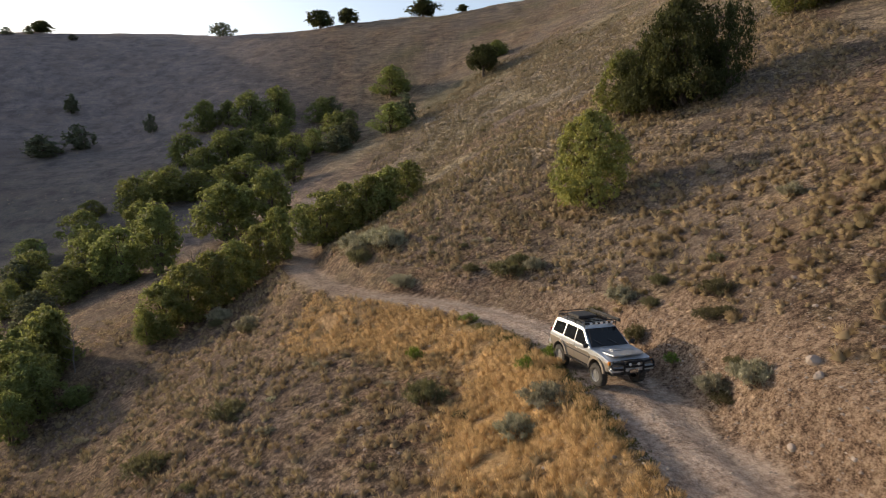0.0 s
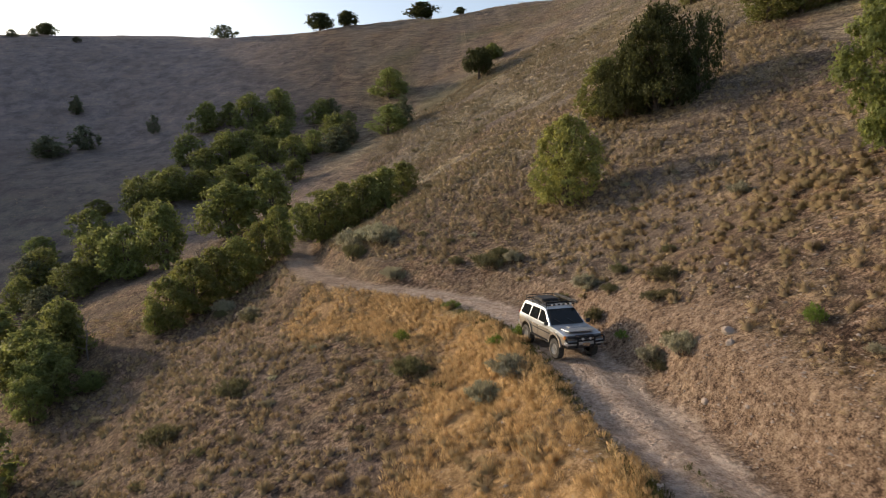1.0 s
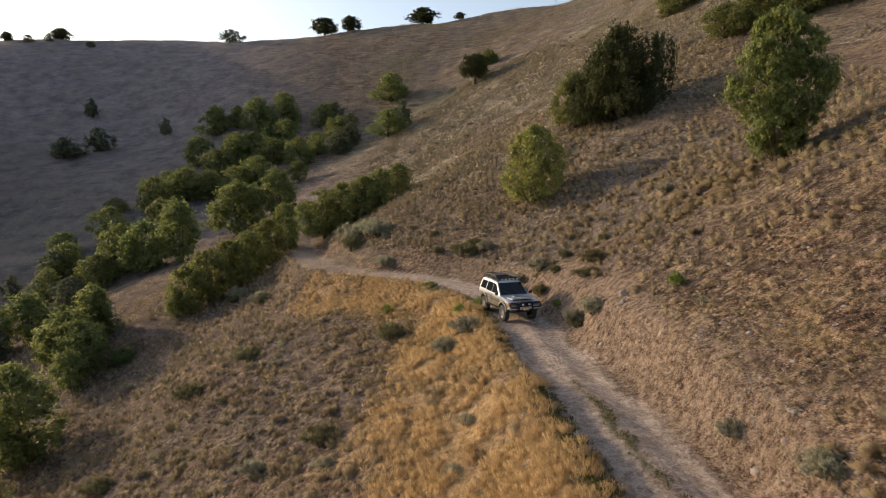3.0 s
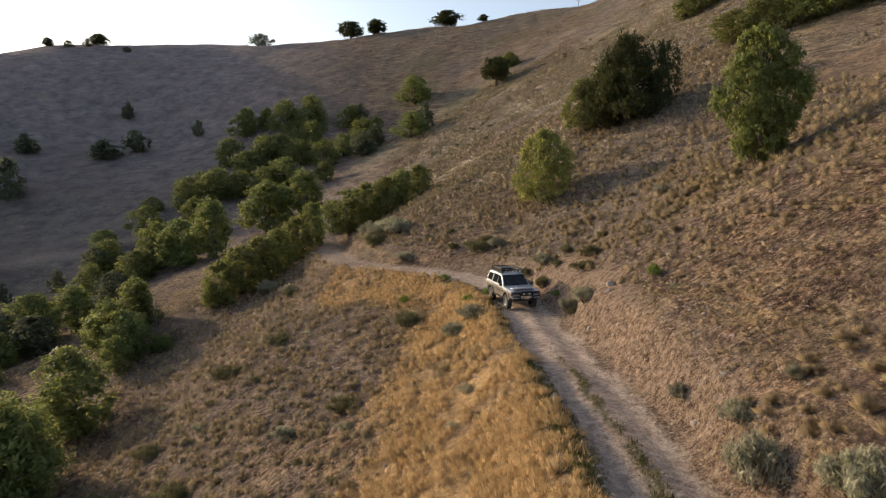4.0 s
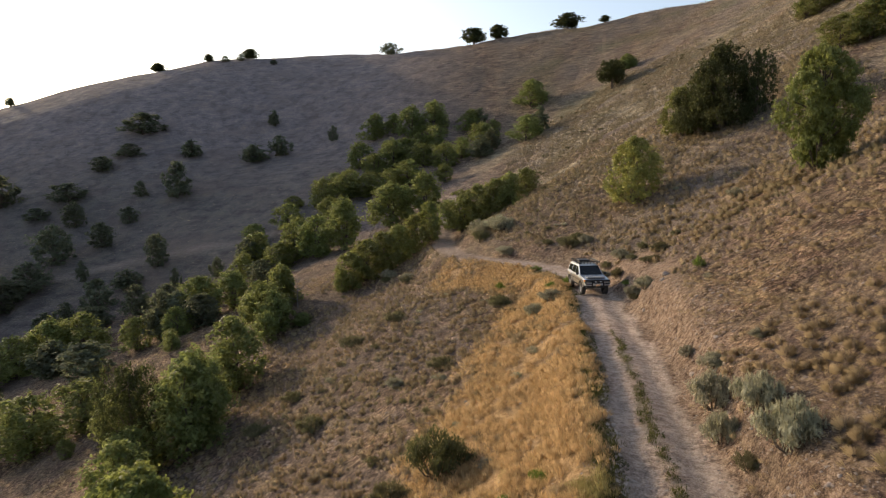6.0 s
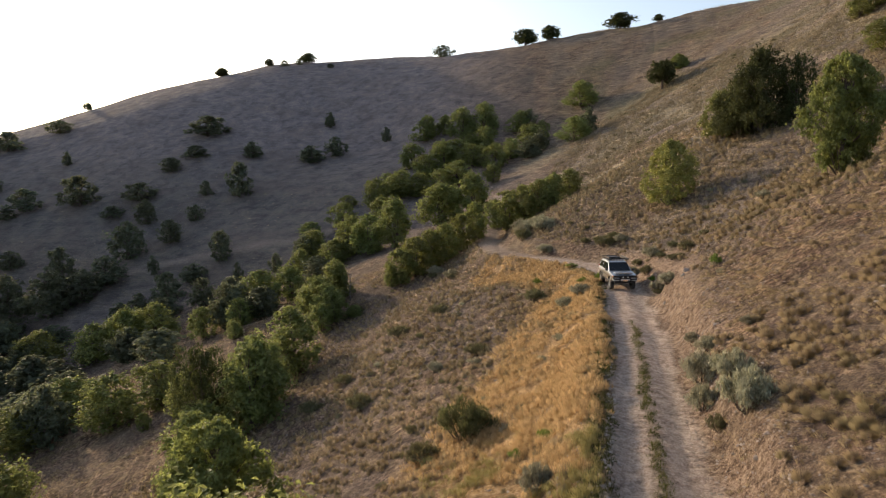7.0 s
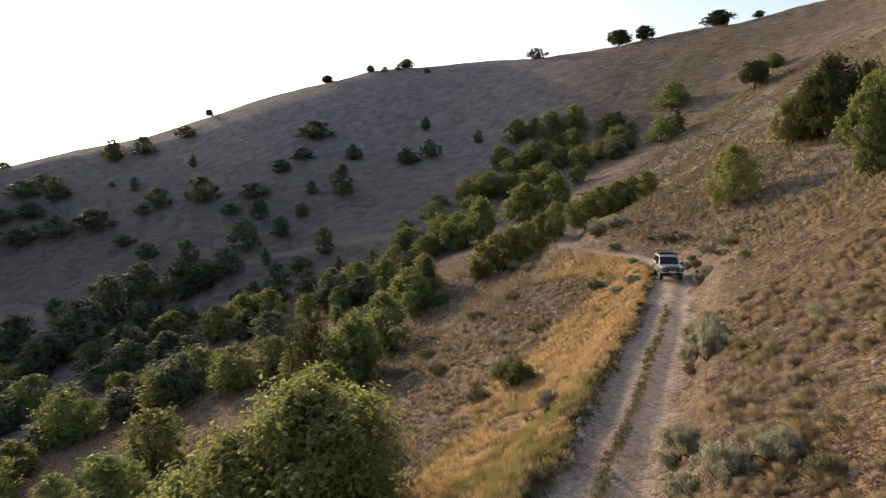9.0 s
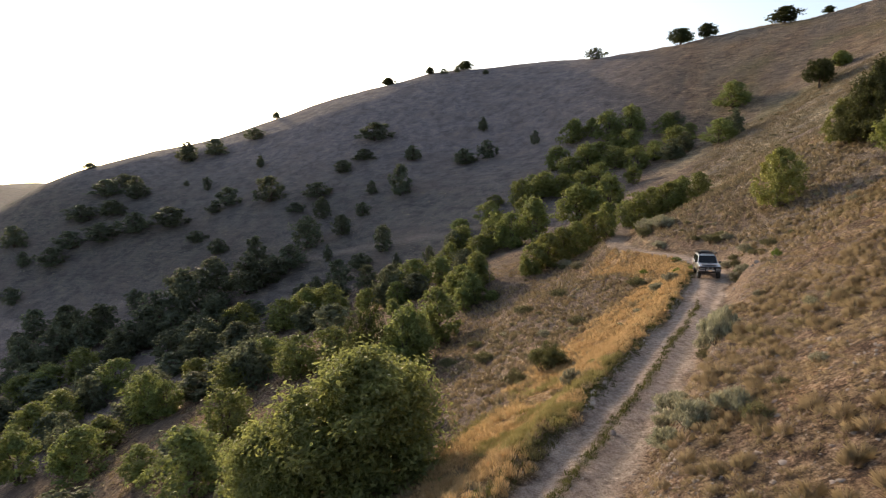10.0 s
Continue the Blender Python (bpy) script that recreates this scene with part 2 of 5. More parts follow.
def ground_material():
    """Stony red-brown soil under straw, with paler gravel on the track and tawny grass on the shoulder."""
    m, nt, b = material("hillside_soil")
    big = noise_tex(nt, 0.11, 6, 0.6)
    mid = noise_tex(nt, 0.8, 6, 0.7)
    fine = noise_tex(nt, 3.6, 8, 0.75)
    grit = noise_tex(nt, 17.0, 6, 0.8)
    both = maths(nt, "ADD", maths(nt, "MULTIPLY", grit, 0.5), maths(nt, "MULTIPLY", fine, 0.5))
    soil = ramp(nt, both, (0.43, (0.03, 0.021, 0.017)), (0.475, (0.1, 0.063, 0.045)), (0.525, (0.245, 0.158, 0.108)), (0.57, (0.5, 0.37, 0.28)))
    straw = ramp(nt, both, (0.43, (0.06, 0.044, 0.027)), (0.49, (0.195, 0.143, 0.085)), (0.57, (0.4, 0.302, 0.185)))
    cover = ramp(nt, maths(nt, "ADD", maths(nt, "MULTIPLY", mid, 0.7), maths(nt, "MULTIPLY", big, 0.3)), (0.44, (0, 0, 0)), (0.56, (1, 1, 1)))
    col = mix(nt, maths(nt, "MULTIPLY", cover, 0.8), soil, straw)
    # far hillside soil tinted blue-grey in place of aerial haze and shade
    col = mix(nt, maths(nt, "MULTIPLY", attribute(nt, "haze_tint"), 0.7), col, mix(nt, both, (0.158, 0.14, 0.148), (0.375, 0.335, 0.35)))
    col = mix(nt, maths(nt, "MULTIPLY", attribute(nt, "pale"), 0.9), col, ramp(nt, both, (0.42, (0.12, 0.1, 0.066)), (0.5, (0.315, 0.262, 0.176)), (0.58, (0.51, 0.43, 0.305))))
    shale = maths(nt, "MULTIPLY", attribute(nt, "shale"), maths(nt, "SUBTRACT", 1.05, maths(nt, "MULTIPLY", cover, 0.5), True))
    col = mix(nt, shale, col, ramp(nt, both, (0.44, (0.045, 0.036, 0.033)), (0.51, (0.15, 0.116, 0.1)), (0.57, (0.34, 0.275, 0.24))))
    col = mix(nt, maths(nt, "MULTIPLY", attribute(nt, "dusty"), 0.6), col, ramp(nt, both, (0.43, (0.075, 0.06, 0.048)), (0.5, (0.21, 0.172, 0.132)), (0.57, (0.42, 0.355, 0.285))))
    # darker grey-green mix, stronger towards the foot of the far hillside
    dark_foot = maths(nt, "MULTIPLY", attribute(nt, "dark_foot"), maths(nt, "ADD", maths(nt, "MULTIPLY", mid, 0.5), 0.3))
    col = mix(nt, dark_foot, col, mix(nt, fine, (0.055, 0.056, 0.045), (0.12, 0.12, 0.1)))
    tc2 = nt.nodes.new("ShaderNodeTexCoord")
    mp = nt.nodes.new("ShaderNodeMapping")
    mp.inputs["Scale"].default_value = (0.3, 0.3, 2.6)
    nt.links.new(tc2.outputs["Object"], mp.inputs["Vector"])
    steps = nt.nodes.new("ShaderNodeTexNoise")
    steps.inputs["Scale"].default_value = 1.0
    steps.inputs["Detail"].default_value = 6.0
    steps.inputs["Roughness"].default_value = 0.7
    nt.links.new(mp.outputs["Vector"], steps.inputs["Vector"])
    worn = ramp(nt, steps.outputs["Fac"], (0.40, (0.62, 0.60, 0.60)), (0.5, (1, 1, 1)), (0.62, (1.32, 1.28, 1.2)))
    col = mix(nt, maths(nt, "SUBTRACT", 1.0, maths(nt, "MULTIPLY", attribute(nt, "haze_tint"), 0.75), True), col, worn, "MULTIPLY")
    patch = ramp(nt, noise_tex(nt, 0.3, 7, 0.7), (0.38, (0.66, 0.66, 0.68)), (0.52, (1, 1, 1)), (0.64, (1.25, 1.2, 1.08)))
    col = mix(nt, 1.0, col, patch, "MULTIPLY")
    purple = ramp(nt, big, (0.46, (0, 0, 0)), (0.62, (1, 1, 1)))
    col = mix(nt, maths(nt, "MULTIPLY", purple, 0.35), col, mix(nt, both, (0.10, 0.07, 0.062), (0.25, 0.19, 0.17)))
    tawny = ramp(nt, both, (0.43, (0.28, 0.17, 0.076)), (0.5, (0.52, 0.33, 0.158)), (0.58, (0.64, 0.44, 0.235)))
    col = mix(nt, attribute(nt, "tawny"), col, tawny)
    green = ramp(nt, fine, (0.3, (0.07, 0.08, 0.03)), (0.7, (0.17, 0.17, 0.07)))
    col = mix(nt, attribute(nt, "green"), col, green)
    vor = nt.nodes.new("ShaderNodeTexVoronoi")
    tc = nt.nodes.new("ShaderNodeTexCoord")
    vor.inputs["Scale"].default_value = 6.0
    nt.links.new(tc.outputs["Object"], vor.inputs["Vector"])
    pebble = ramp(nt, vor.outputs["Distance"], (0.14, (1, 1, 1)), (0.2, (0, 0, 0)))
    col = mix(nt, maths(nt, "MULTIPLY", pebble, ramp(nt, mid, (0.45, (0, 0, 0)), (0.6, (0.8, 0.8, 0.8)))), col, (0.40, 0.35, 0.31))
    clay = ramp(nt, both, (0.43, (0.085, 0.054, 0.038)), (0.49, (0.29, 0.198, 0.138)), (0.57, (0.5, 0.375, 0.275)))
    col = mix(nt, maths(nt, "MULTIPLY", attribute(nt, "bank"), 0.85), col, clay)
    gravel = ramp(nt, maths(nt, "ADD", maths(nt, "MULTIPLY", both, 0.75), maths(nt, "MULTIPLY", mid, 0.25)), (0.42, (0.25, 0.18, 0.138)), (0.49, (0.52, 0.395, 0.315)), (0.57, (0.74, 0.61, 0.51)))
    rut = ramp(nt, both, (0.43, (0.25, 0.2, 0.17)), (0.5, (0.42, 0.345, 0.295)), (0.57, (0.58, 0.49, 0.42)))
    col = mix(nt, attribute(nt, "track"), col, mix(nt, maths(nt, "MULTIPLY", attribute(nt, "rut"), 0.75), gravel, rut))
    nt.links.new(col, b.inputs["Base Color"])
    b.inputs["Roughness"].default_value = 0.95
    b.inputs["Specular IOR Level"].default_value = 0.1
    h = maths(nt, "ADD", maths(nt, "MULTIPLY", fine, 1.0), maths(nt, "ADD", maths(nt, "MULTIPLY", grit, 0.35), maths(nt, "MULTIPLY", mid, 1.6)))
    h = maths(nt, "SUBTRACT", h, maths(nt, "MULTIPLY", vor.outputs["Distance"], 0.5))
    bump(nt, b, h, 1.0, 0.22)
    return m


def plain(name, colour, rough_=0.5, metal=0.0, spec=0.5, grain=0.0, scale=30.0):
    m, nt, b = material(name)
    b.inputs["Roughness"].default_value = rough_
    b.inputs["Metallic"].default_value = metal
    b.inputs["Specular IOR Level"].default_value = spec
    if grain:
        f = noise_tex(nt, scale, 4, 0.65)
        dark = tuple(c * (1 - grain) for c in colour)
        light = tuple(min(1, c * (1 + grain)) for c in colour)
        nt.links.new(ramp(nt, f, (0.3, dark), (0.7, light)), b.inputs["Base Color"])
    else:
        b.inputs["Base Color"].default_value = (*colour, 1)
    return m


def stone_material(name, dark, light):
    m, nt, b = material(name)
    geo = nt.nodes.new("ShaderNodeNewGeometry")
    f = noise_tex(nt, 14.0, 4, 0.65)
    col = mix(nt, geo.outputs["Random Per Island"], dark, light)
    nt.links.new(mix(nt, maths(nt, "MULTIPLY", f, 0.6), col, tuple(c * 0.6 for c in light)), b.inputs["Base Color"])
    b.inputs["Roughness"].default_value = 0.9
    bump(nt, b, f, 0.6, 0.02)
    return m


M = {}
M["ground"] = ground_material()
M["bark"] = plain("bark", (0.12, 0.09, 0.07), 0.95, grain=0.5, scale=12)
M["dead_wood"] = plain("dead_wood", (0.2, 0.17, 0.15), 0.9, grain=0.3, scale=14)
M["oak"] = leaf_material("oak_leaves", (0.058, 0.076, 0.032), (0.182, 0.205, 0.074), (0.5, 0.53, 0.16), sheen=0.12)
M["oak_yellow"] = leaf_material("turning_leaves", (0.072, 0.096, 0.032), (0.175, 0.196, 0.066), (0.48, 0.49, 0.13), (0.24, 0.20, 0.07))
# far oaks: distance haze is mixed into this leaf colour
M["oak_hazed"] = leaf_material("hazed_oak_leaves", (0.06, 0.07, 0.054), (0.128, 0.142, 0.098), (0.32, 0.34, 0.17), sheen=0.03)
M["golden"] = leaf_material("golden_leaves", (0.14, 0.14, 0.042), (0.28, 0.265, 0.09), (0.52, 0.48, 0.13), (0.34, 0.29, 0.09))
M["maple"] = leaf_material("maple_leaves", (0.085, 0.112, 0.04), (0.27, 0.295, 0.105), (0.6, 0.63, 0.19), sheen=0.4)
M["slope_maple"] = leaf_material("slope_maple_leaves", (0.06, 0.084, 0.028), (0.185, 0.21, 0.068), (0.54, 0.57, 0.15))
M["juniper"] = leaf_material("juniper_needles", (0.034, 0.04, 0.018), (0.085, 0.092, 0.04), (0.13, 0.14, 0.04), sheen=0.08)
M["sage"] = leaf_material("sage_leaves", (0.2, 0.188, 0.132), (0.42, 0.395, 0.28), (0.46, 0.43, 0.26))
M["weed"] = leaf_material("weed_leaves", (0.06, 0.10, 0.02), (0.14, 0.20, 0.04), (0.35, 0.45, 0.06))
M["straw"] = grass_material("straw_blades", (0.235, 0.178, 0.106), (0.65, 0.505, 0.305), (0.32, 0.275, 0.15))
M["tawny"] = grass_material("tawny_blades", (0.56, 0.375, 0.18), (0.92, 0.665, 0.365), (0.3, 0.31, 0.11))
M["green_grass"] = grass_material("green_blades", (0.055, 0.075, 0.022), (0.23, 0.21, 0.08), (0.09, 0.12, 0.03))
M["tussock"] = grass_material("tussock_blades", (0.19, 0.15, 0.096), (0.54, 0.435, 0.28), (0.27, 0.24, 0.15))
M["stone"] = stone_material("stone", (0.15, 0.115, 0.092), (0.43, 0.355, 0.3))
M["gravel"] = stone_material("gravel", (0.30, 0.23, 0.175), (0.54, 0.45, 0.37))
M["verge_bush"] = leaf_material("verge_bush_leaves", (0.042, 0.05, 0.022), (0.125, 0.132, 0.058), (0.24, 0.25, 0.09), sheen=0.1)
M["scrub"] = leaf_material("scrub_leaves", (0.06, 0.06, 0.03), (0.15, 0.14, 0.07), (0.24, 0.22, 0.09))

# ================= helpers for building =================
def put_mesh(name, verts, faces, mat, parent=None, label="", smooth_shade=False):
    me = bpy.data.meshes.new(name)
    me.from_pydata([tuple(v) for v in verts] if not isinstance(verts, np.ndarray) else verts.tolist(), [], faces if not isinstance(faces, np.ndarray) else faces.tolist())
    me.materials.append(mat)
    if smooth_shade:
        me.polygons.foreach_set("use_smooth", np.ones(len(me.polygons), bool))
    ob = new(name, me)
    if parent is not None:
        ob.parent = parent
    if label:
        tagged(ob, label)
    return ob


def part(name, bm, mat, parent, label=""):
    me = bpy.data.meshes.new(name)
    bm.to_mesh(me)
    bm.free()
    me.materials.append(mat)
    ob = new(name, me)
    ob.parent = parent
    if label:
        tagged(ob, label)
    return ob


def empty(name, label, category, group=""):
    ob = new(name)
    ob.empty_display_size = 0.2
    return tagged(ob, label, category, group)


def tube(path, radii, sides=6):
    """A tapered limb along a path: vertices and faces."""
    path = np.array(path, float)
    vs, fs = [], []
    for k, (p, r) in enumerate(zip(path, radii)):
        t = path[min(k + 1, len(path) - 1)] - path[max(k - 1, 0)]
        t = t / (np.linalg.norm(t) + 1e-9)
        a = np.cross(t, (0.3, 1, 0.2))
        a = a / (np.linalg.norm(a) + 1e-9)
        b = np.cross(t, a)
        for s in range(sides):
            w = 2 * math.pi * s / sides
            vs.append(p + r * (math.cos(w) * a + math.sin(w) * b))
    for k in range(len(path) - 1):
        for s in range(sides):
            q = (s + 1) % sides
            fs.append((k * sides + s, k * sides + q, (k + 1) * sides + q, (k + 1) * sides + s))
    fs.append(tuple(range((len(path) - 1) * sides, len(path) * sides)))
    return vs, fs


def join_tubes(tubes):
    vs, fs = [], []
    for v, f in tubes:
        o = len(vs)
        vs += list(v)
        fs += [tuple(i + o for i in q) for q in f]
    return vs, fs


def welded(v, f):
    """Vertices that fall together become one, so that stems grow out of one foot."""
    seen, idx, out = {}, [], []
    for p in v:
        key = tuple(round(float(c), 5) for c in p)
        if key not in seen:
            seen[key] = len(out)
            out.append(p)
        idx.append(seen[key])
    faces = []
    for q in f:
        r = []
        for i in q:
            if idx[i] not in r:
                r.append(idx[i])
        if len(r) > 2:
            faces.append(tuple(r))
    return out, faces


def blades(rng, pos, out, size, up=0.5, slim=0.6, along=None, folded=False, loose=0.75):
    """A leaf at each place: a three-cornered blade, or a folded four-cornered one for plants near by."""
    n = len(pos)
    nor = out + rng.normal(size=(n, 3)) * loose + np.array([0, 0, up])
    nor /= np.linalg.norm(nor, axis=1)[:, None]
    a = np.cross(nor, rng.normal(size=(n, 3))) if along is None else along + 0.4 * rng.normal(size=(n, 3))
    a /= np.linalg.norm(a, axis=1)[:, None]
    b = np.cross(nor, a)
    b /= np.linalg.norm(b, axis=1)[:, None] + 1e-6
    s = (size * rng.uniform(0.6, 1.4, n))[:, None]
    if folded:
        fold = nor * s * 0.18
        v = np.stack([pos - a * s * 0.5, pos + b * s * slim * 0.5 + fold, pos + a * s * 0.5, pos - b * s * slim * 0.5 + fold], 1).reshape(-1, 3)
        i = np.arange(n)[:, None] * 4
        return v, np.concatenate([i + [0, 1, 2], i + [0, 2, 3]])
    v = np.stack([pos - a * s * 0.5 - b * s * slim * 0.5, pos - a * s * 0.35 + b * s * slim * 0.6, pos + a * s * 0.6], 1).reshape(-1, 3)
    return v, np.arange(3 * n).reshape(-1, 3)


def spray_crown(rng, roots, tips, n, size, spread=0.035, squash=0.85, inner=0.3, **how):
    """Leaves along boughs that run from roots to tips, thickest towards the tips."""
    roots, tips = np.array(roots), np.array(tips)
    ln = np.linalg.norm(tips - roots, axis=1) + 0.05
    k = rng.choice(len(tips), n, p=ln / ln.sum())
    u = inner + (1 - inner) * np.sqrt(rng.random(n))
    d = rng.normal(size=(n, 3)) * np.array([1, 1, squash])
    pos = roots[k] + (tips[k] - roots[k]) * u[:, None] + d * (spread * (1.25 - 0.5 * u))[:, None]
    out = tips[k] - roots[k]
    out = out / (np.linalg.norm(out, axis=1)[:, None] + 1e-6)
    return blades(rng, pos, out, size, **how)


OUTLINES = {   # half the crown's width at heights from foot to top, for a plant one metre high and one wide
    "round": ((0.0, 0.12, 0.3, 0.55, 0.75, 0.9, 1.0), (0.3, 0.42, 0.49, 0.48, 0.38, 0.24, 0.06)),
    "tall": ((0.0, 0.15, 0.35, 0.6, 0.8, 0.92, 1.0), (0.26, 0.4, 0.48, 0.43, 0.32, 0.2, 0.06)),
    "wide": ((0.0, 0.2, 0.45, 0.7, 0.88, 1.0), (0.42, 0.5, 0.5, 0.42, 0.28, 0.1)),
    "maple": ((0.0, 0.05, 0.12, 0.25, 0.4, 0.55, 0.75, 0.88, 0.96, 1.0), (0.1, 0.24, 0.34, 0.43, 0.5, 0.44, 0.36, 0.28, 0.17, 0.06)),
    "bush": ((0.0, 0.08, 0.25, 0.5, 0.7, 0.85, 0.95, 1.0), (0.38, 0.46, 0.5, 0.42, 0.34, 0.24, 0.13, 0.05)),
    "dome": ((0.0, 0.15, 0.35, 0.55, 0.75, 0.9, 1.0), (0.38, 0.48, 0.5, 0.46, 0.34, 0.18, 0.04)),
    "juniper": ((0.0, 0.08, 0.25, 0.5, 0.72, 0.88, 1.0), (0.34, 0.45, 0.5, 0.43, 0.31, 0.2, 0.05)),
    "upright": ((0.0, 0.1, 0.35, 0.65, 0.85, 1.0), (0.3, 0.42, 0.5, 0.46, 0.34, 0.1)),
    "ball": ((0.0, 0.06, 0.2, 0.5, 0.75, 0.92, 1.0), (0.05, 0.12, 0.42, 0.5, 0.42, 0.24, 0.08)),
    "vase": ((0.0, 0.2, 0.26, 0.4, 0.65, 0.85, 0.95, 1.0), (0.03, 0.04, 0.26, 0.42, 0.5, 0.46, 0.34, 0.14)),
}


def lobes(rng, shape, count, low, plump):
    """Foliage clumps that fill a crown's outline: their middles, sizes and the way that each faces."""
    zs, half = OUTLINES[shape]
    p1, p2, p3 = rng.uniform(0, 6.28, 3)
    mid_, size_, way = [], [], []
    for k in range(count):
        q = (k + rng.random()) / count
        z = low + (0.97 - low) * q
        w = k * 2.399 + rng.normal() * 0.35
        env = float(np.interp(z, zs, half)) * (1 + 0.13 * math.sin(2 * w + p1 + 4 * z) + 0.11 * math.sin(3 * w + p2 - 6 * z) + 0.08 * math.sin(8 * z + p3))
        r = plump * (0.7 + 0.6 * rng.random()) * (0.55 + 0.9 * env)
        r = min(r, 0.85 * env + 0.02, 0.5 * (1.02 - z) + 0.5 * plump)
        out = max(0.0, env - r) * (1.0 if k % 4 else 0.45)
        z = min(z, 1.0 - 0.8 * r)
        mid_.append((out * math.cos(w), out * math.sin(w), max(z, low)))
        size_.append(r)
        way.append((math.cos(w) * out / (env + 0.01), math.sin(w) * out / (env + 0.01), 0.35 + 0.5 * q))
    return np.array(mid_), np.array(size_), np.array(way)


def clumped_leaves(rng, mid_, size_, way, n, leaf, tall=0.85, inner=0.2, low=0.02, per=9, reach=0.5, **how):
    """Leaves on short ragged twigs that stand out of each clump, with some deeper in. The crown fills its outline."""
    twigs = n // per
    k = rng.choice(len(mid_), twigs, p=size_ ** 2 / (size_ ** 2).sum())
    d = rng.normal(size=(twigs, 3)) + 0.6 * way[k]
    d /= np.linalg.norm(d, axis=1)[:, None]
    length = np.where(rng.random(twigs) < inner, rng.uniform(0.2, 0.7, twigs), 0.72 + reach * rng.random(twigs) ** 1.7)
    k, d, length = np.repeat(k, per), np.repeat(d, per, 0), np.repeat(length, per)
    m = len(k)
    u = length * rng.uniform(0.68, 1.0, m)
    d = d + rng.normal(size=(m, 3)) * 0.16
    pos = mid_[k] + d * (size_[k] * u)[:, None] * np.array([1, 1, tall])
    pos[:, :2] *= 0.5 / np.quantile(np.hypot(pos[:, 0], pos[:, 1]), 0.982)
    pos[:, 2] *= 0.98 / np.quantile(pos[:, 2], 0.997)
    keep = pos[:, 2] > low
    return blades(rng, pos[keep], d[keep], leaf, **how)


def broadleaf(name, seed, leaves, leaf, mat, label, shape="round", stems=3, clumps=34, plump=0.17, low=0.08, folded=False, category="tree", per=9, reach=0.55, tall=0.85):
    """A small oak or maple, one metre high and wide, its crown in leafy clumps on boughs. Scaled where it stands."""
    rng = np.random.default_rng(seed)
    tree = empty(name, label, category)
    mid_, size_, way = lobes(rng, shape, clumps, low, plump)
    tubes = []
    for k in range(stems):
        w = 2 * math.pi * (k + rng.random()) / stems
        path = [(0, 0, -0.09), (0.02 * math.cos(w), 0.02 * math.sin(w), -0.05)]
        for q in (0.2, 0.42, 0.62, 0.8):
            path.append((0.12 * q * math.cos(w) + 0.015 * rng.normal(), 0.12 * q * math.sin(w) + 0.015 * rng.normal(), q))
        tubes.append(tube(path, [0.0, 0.024, 0.019, 0.014, 0.008, 0.003], 5))
    wood = np.array([p for v, _ in tubes for p in v])
    for k in range(0, clumps, 2):
        tip = mid_[k]
        fork = wood[np.argmin(((wood - np.array((tip[0] * 0.1, tip[1] * 0.1, max(0.04, tip[2] - 0.22)))) ** 2).sum(1))]
        half = 0.55 * tip + 0.45 * fork + np.array([0, 0, 0.02])
        tubes.append(tube([fork, half, tip], [0.0, 0.008, 0.002], 3))
    v, f = welded(*join_tubes(tubes))
    put_mesh("trunk", v, f, M["bark"], tree)
    v, f = clumped_leaves(rng, mid_, size_, way, leaves, leaf, tall, folded=folded, up=0.35, loose=0.7, per=per, reach=reach)
    put_mesh("crown", v, f, mat, tree)
    return tree


def juniper(name, seed, leaves, leaf, label, shape="juniper", low=0.06, clumps=60, plump=0.13, tall=1.35):
    """A dark juniper one metre high and wide with upright tufted sprays."""
    rng = np.random.default_rng(seed)
    tree = empty(name, label, "tree")
    mid_, size_, way = lobes(rng, shape, clumps, low, plump)
    tubes = [tube([(0, 0, -0.05), (0.01, 0.02, 0.3), (0.0, 0.0, 0.8)], [0.045, 0.035, 0.008], 7)]
    wood = np.array(tubes[0][0])
    for k in range(0, clumps, 2):
        tip = mid_[k]
        fork = wood[np.argmin(((wood - np.array((0, 0, max(0.03, tip[2] - 0.16)))) ** 2).sum(1))]
        tubes.append(tube([fork, 0.5 * (fork + tip), tip], [0.0, 0.009, 0.002], 4))
    v, f = welded(*join_tubes(tubes))
    put_mesh("trunk", v, f, M["bark"], tree)
    v, f = clumped_leaves(rng, mid_, size_, way, leaves, leaf, tall, 0.3, low * 0.6, 14, 0.6, up=0.2, slim=0.4, along=np.array([0, 0, 0.45]), loose=0.7)
    put_mesh("crown", v, f, M["juniper"], tree)
    return tree


